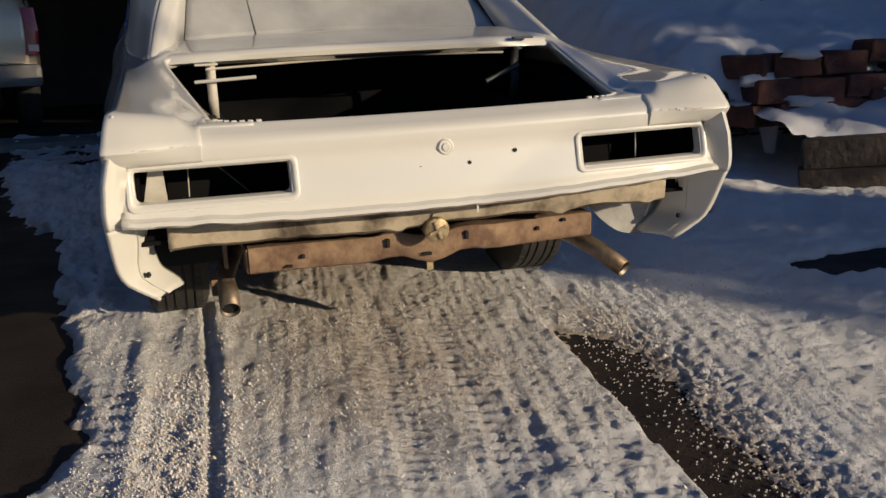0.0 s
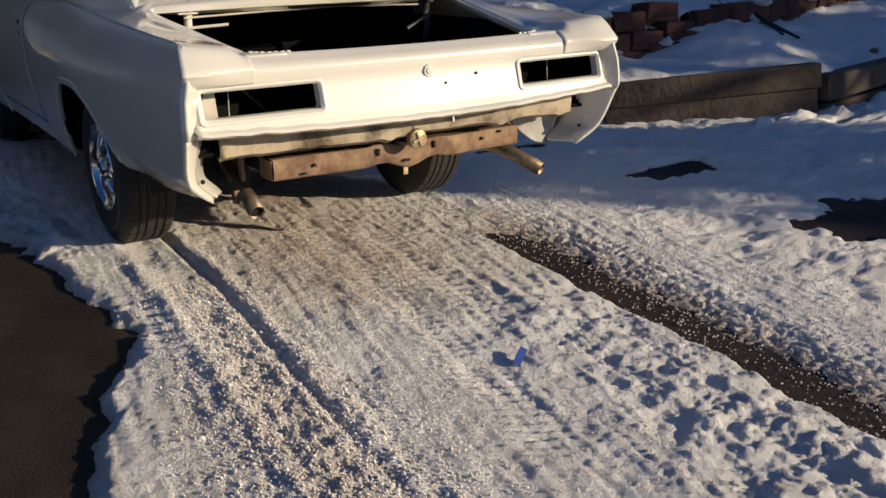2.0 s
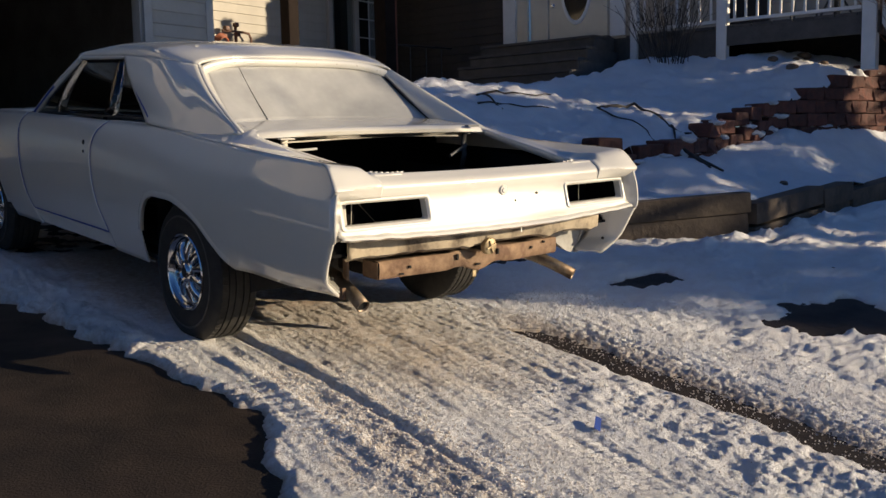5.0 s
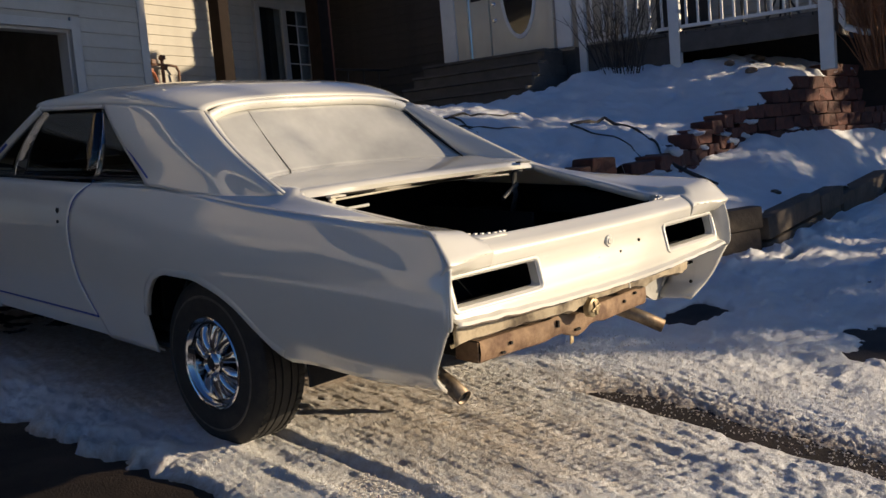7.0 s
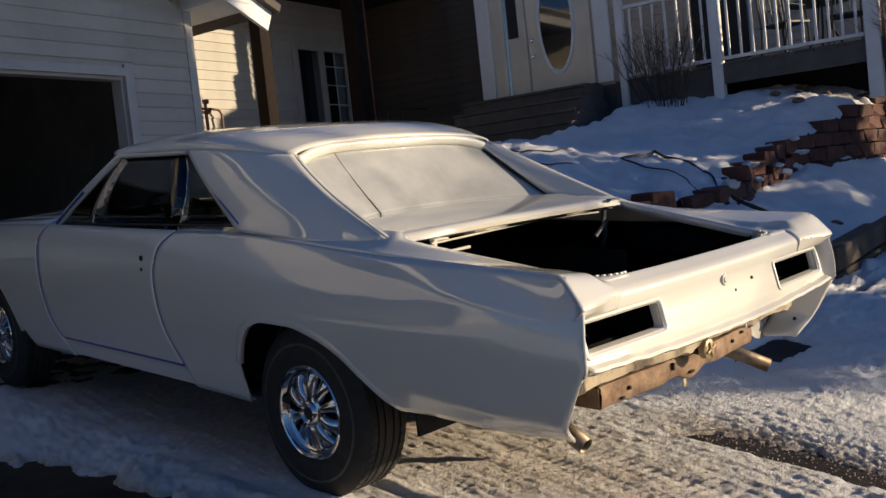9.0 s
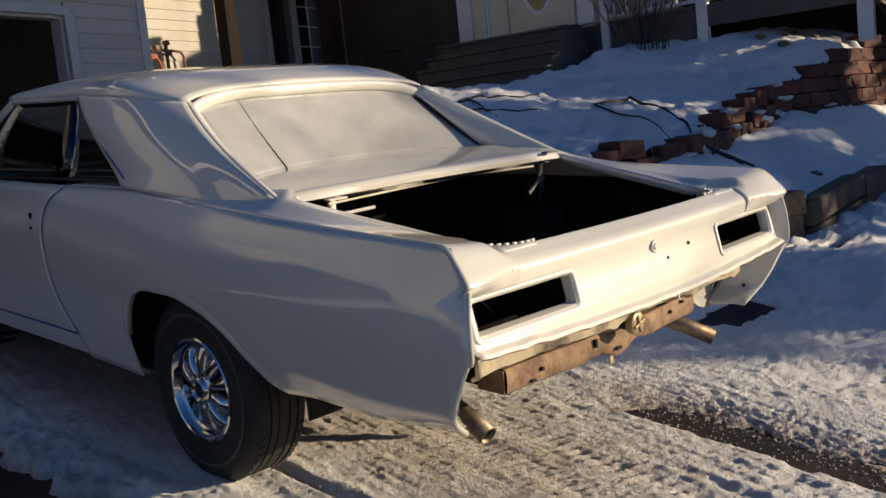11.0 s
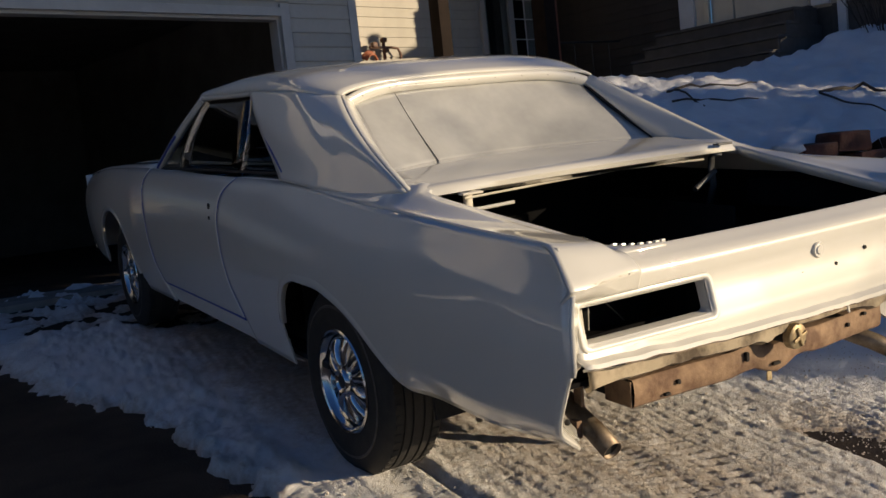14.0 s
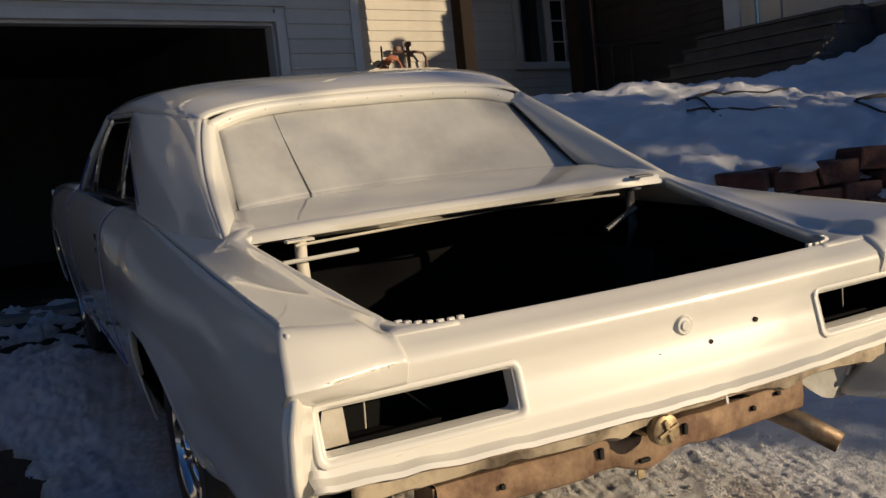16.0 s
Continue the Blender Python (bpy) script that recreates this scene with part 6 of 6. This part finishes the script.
for s in (-1, 1):
    rows = [[(s * (0.915 - 0.015 * abs(2 * g - 1) - dx), dy + 0.05 * max(0, g - 0.6), 0.70 + 0.40 * g) for dx, dy in ((0.0, 0.09), (0.004, 0.0), (0.02, -0.025), (0.09, -0.03), (0.125, -0.012), (0.128, 0.02))] for g in [k / 8 for k in range(9)]]
    lamp = part("tail_lamp", grid_bm(rows), REDLENS, suv, "red tail lamp", 50)
    part("reverse_lens", box_bm((s * 0.845, -0.032, 0.755), (0.085, 0.012, 0.06), None, 0.004), CLEARLENS, lamp)
    for y in (0.85, 3.55):
        part("wheel", lathe_bm(((0.001, 0.09), (0.19, 0.09), (0.21, 0.11), (0.33, 0.10), (0.35, 0.07), (0.35, -0.07), (0.33, -0.1), (0.001, -0.1)), 32), RUBBER, suv, "", 40).matrix_local = pose(s * 0.80, y, 0.35, 0, 0, 0 if s > 0 else 180)


# ---- unseen trees beyond the drive, across from the house, added to cast shade
def bare_tree(name, at, h, r, seed, label, levels=4):
    rng = random.Random(seed)
    t = empty(name, Matrix.Translation(at), label, "tree")
    bm, crown = bmesh.new(), bmesh.new()

    def limb(p, d, n, rad, lvl):
        pts, rads = [p], [rad]
        for k in range(5):
            d = (d + Vector((rng.uniform(-1, 1), rng.uniform(-1, 1), rng.uniform(-0.2, 0.5))) * 0.16).normalized()
            p = p + d * n / 5
            pts.append(p)
            rads.append(rad * (1 - 0.13 * (k + 1)))
            if lvl < levels and k >= (1 if lvl else 2):
                for q in range(2 if lvl else 1):
                    a = rng.uniform(0, math.tau)
                    o = d.orthogonal().normalized()
                    side = Matrix.Rotation(a, 3, d) @ o
                    limb(p, (d * 0.55 + side * rng.uniform(0.6, 1.0)).normalized(), n * rng.uniform(0.45, 0.65), rads[-1] * 0.6, lvl + 1)
        add_tube(bm if lvl == 0 else crown, pts, rads, 8 if lvl == 0 else (5 if lvl == 1 else 3), False)
    limb(Vector((0, 0, -0.3)), Vector((0, 0, 1)), h, r, 0)
    part("trunk", bm, BARK, t, "", 60)
    me = bpy.data.meshes.new("crown")
    crown.to_mesh(me)
    crown.free()
    part("crown", finish(me, BARK), None, t, "bare winter limbs")


def conifer(name, at, h, r, seed, label, low=0.8, count=6500):
    rng = random.Random(seed)
    t = empty(name, Matrix.Translation(at), label, "tree")
    part("trunk", tube_bm([(0, 0, -0.3), (0.03, 0, h * 0.5), (0, 0, h)], [0.2, 0.12, 0.02], 9), BARK, t)
    verts, faces = [], []
    for k in range(count):
        f = rng.random() ** 0.8
        z = lerp(low, h, f)
        a = rng.uniform(0, math.tau)
        rad = r * (1 - f) ** 0.85 * rng.uniform(0.15, 1.0) * (0.8 + 0.35 * math.sin(a * 3 + z * 2))
        c = Vector((rad * math.cos(a), rad * math.sin(a), z - 0.25 * rad))
        out = Vector((math.cos(a), math.sin(a), -0.25)) * rng.uniform(0.16, 0.34)
        sd = Vector((-math.sin(a), math.cos(a), rng.uniform(-0.4, 0.4))) * rng.uniform(0.05, 0.12)
        i = len(verts)
        verts += [c - sd, c + sd, c + out + sd * 0.4, c + out - sd * 0.4, c + out * 0.5 + Vector((0, 0, 0.06))]
        faces += [(i, i + 1, i + 4), (i + 1, i + 2, i + 4), (i + 2, i + 3, i + 4), (i + 3, i, i + 4)]
    part("crown", mesh_of("crown", verts, faces, NEEDLES), None, t, "dense needle boughs")


def by_sun(q, d):
    """A place d metres towards the sun and q metres across its direction."""
    x, y = -SUN_AZ.y * q + SUN_AZ.x * d, SUN_AZ.x * q + SUN_AZ.y * d
    return x, y, lay(x, y) - 0.1


# added sun blockers: heights and gaps set where bank, snow and garage darken
for q, d, h, r, low, n, sd in ((2.7, 15.5, 6.2, 1.5, 0.5, 2600, 1), (1.9, 16.5, 6.6, 1.2, 0.5, 1900, 7), (5.0, 14.5, 9.2, 2.2, 0.4, 6500, 2), (6.9, 15.5, 6.0, 2.3, 0.4, 2800, 3), (8.8, 14.5, 5.4, 2.4, 0.4, 2600, 4), (10.8, 15.5, 5.5, 2.5, 0.4, 2600, 5), (13.2, 15.0, 5.8, 2.6, 0.4, 2800, 6)):
    conifer("conifer", by_sun(q, d), h, r, sd, "unseen dark conifer added across the drive to cast shade", low, n)
for q, r, n, sd in ((2.1, 2.9, 5600, 31), (3.8, 2.5, 4600, 32)):
    conifer("pine", by_sun(q, 15.5), 9.6, r, sd, "unseen tall pine with a bare trunk, added to shade the garage front", 6.7, n)
for q, d, h, r, sd in ((1.5, 17.0, 8.5, 0.07, 11), (2.5, 15.0, 7.5, 0.10, 12), (4.4, 18.0, 9.0, 0.13, 13)):
    bare_tree("bare_tree", by_sun(q, d), h, r, sd, "unseen leafless tree added across the drive for streaks of shade", 3)

# ---- timbers and blocks of the bank, piece by piece
timbers = empty("timber_wall", Matrix(), "low retaining wall of two courses of old landscape timbers", "wall", "", "structure")
rng = random.Random(21)
for c in range(2):
    d, n = 0.0, length(LOW)
    corners = [0]
    for a, b in zip(LOW, LOW[1:]):
        corners.append(corners[-1] + (b - a).length)
    for a, b in zip(corners, corners[1:]):
        d = a
        while d < b - 0.05:
            L = min(b - d, rng.uniform(1.1, 1.9) if c else rng.uniform(1.4, 2.2))
            if b - d - L < 0.35:
                L = b - d
            p, t = along(LOW, d + L / 2)
            zt = terrace(p.x, p.y) + 0.03 - 0.175 * (1 - c)
            bm = box_bm((0, 0, 0), (L - 0.012, 0.17 + rng.uniform(-0.008, 0.008), 0.172), None, 0.014)
            for v in bm.verts:
                v.co += Vector((0, noise.noise(v.co * 4 + Vector((d, c, 0))) * 0.010, noise.noise(v.co * 3 + Vector((0, d, c))) * 0.006))
            ob = part("timber", bm, TIMBER, timbers, "", 30)
            ob.matrix_local = pose(p.x, p.y + 0.02 * (1 - c), zt - 0.086, 0, math.degrees(-0.075 * t.x) * 0.98, math.degrees(math.atan2(t.y, t.x)))
            d += L
under = bmesh.new()
for a, b in zip(LOW, LOW[1:]):
    p = (a + b) / 2
    t = (b - a).normalized()
    add_box(under, (0, 0, 0), ((b - a).length, 0.12, 0.5), pose(p.x, p.y + 0.05, terrace(p.x, p.y) - 0.55, 0, math.degrees(-0.06 * t.x), math.degrees(math.atan2(t.y, t.x))))
part("buried_course", under, TIMBER, timbers)

blocks = empty("block_wall", Matrix(), "stepped retaining wall of rough red concrete blocks with snow on its ledges", "wall", "", "structure")
variants = []
for k in range(8):
    bm = box_bm((0, 0, 0), (0.29 + 0.01 * (k % 3), 0.24, 0.145), None, 0.018)
    bmesh.ops.subdivide_edges(bm, edges=[e for e in bm.edges if e.calc_length() > 0.1], cuts=1)
    for v in bm.verts:
        v.co += Vector((noise.noise(v.co * 11 + Vector((k, 0, 0))) * 0.012, noise.noise(v.co * 9 + Vector((0, k * 3, 0))) * 0.030 * (v.co.y < 0), noise.noise(v.co * 8 + Vector((0, 0, k))) * 0.008))
    me = bpy.data.meshes.new("block")
    bm.to_mesh(me)
    bm.free()
    variants.append(finish(me, BLOCK))
n = length(HIGH)
d, col = 0.2, 0
caps = bmesh.new()
while d < n:
    p, t = along(HIGH, d)
    nrm = Vector((t.y, -t.x))
    z = terrace(p.x, p.y) - 0.12
    top = slope(p.x, p.y) - 0.03
    if p.x < 2.75:
        d += 0.31
        continue
    k = 0
    while z + 0.15 * k < top:
        q, t2 = along(HIGH, d + (0.155 if k % 2 else 0.0))
        ob = new("block", variants[(col * 3 + k * 5) % 8])
        ob.parent = blocks
        back = 0.022 * k
        ob.matrix_local = pose(q.x - nrm.x * back, q.y - nrm.y * back, z + 0.15 * k + 0.075 + rng.uniform(-0.004, 0.004), 0, rng.uniform(-1.5, 1.5), math.degrees(math.atan2(t2.y, t2.x)) + rng.uniform(-4, 4))
        if p.x < 7.6 and rng.random() < 0.25 + 0.3 * (k == 0):
            lump = bmesh.ops.create_icosphere(caps, subdivisions=2, radius=1.0)["verts"]
            w, h = rng.uniform(0.05, 0.17), rng.uniform(0.015, 0.045)
            for v in lump:
                c = v.co.copy()
                c *= 1 + 0.9 * noise.noise(c * 2.2 + Vector((d, k, 0)))
                v.co = Vector((q.x + t2.x * c.x * w + nrm.x * (0.085 + c.y * 0.07), q.y + t2.y * c.x * w + nrm.y * (0.085 + c.y * 0.07), z + 0.15 * k + 0.15 + c.z * h))
        k += 1
    d += 0.31
    col += 1
me = bpy.data.meshes.new("ledge_snow")
caps.to_mesh(me)
caps.free()
tagged(new("ledge_snow", finish(me, HILLSNOW, 180)), "lumps of snow caught on the ledges of the block wall", "snow", "", "stuff")
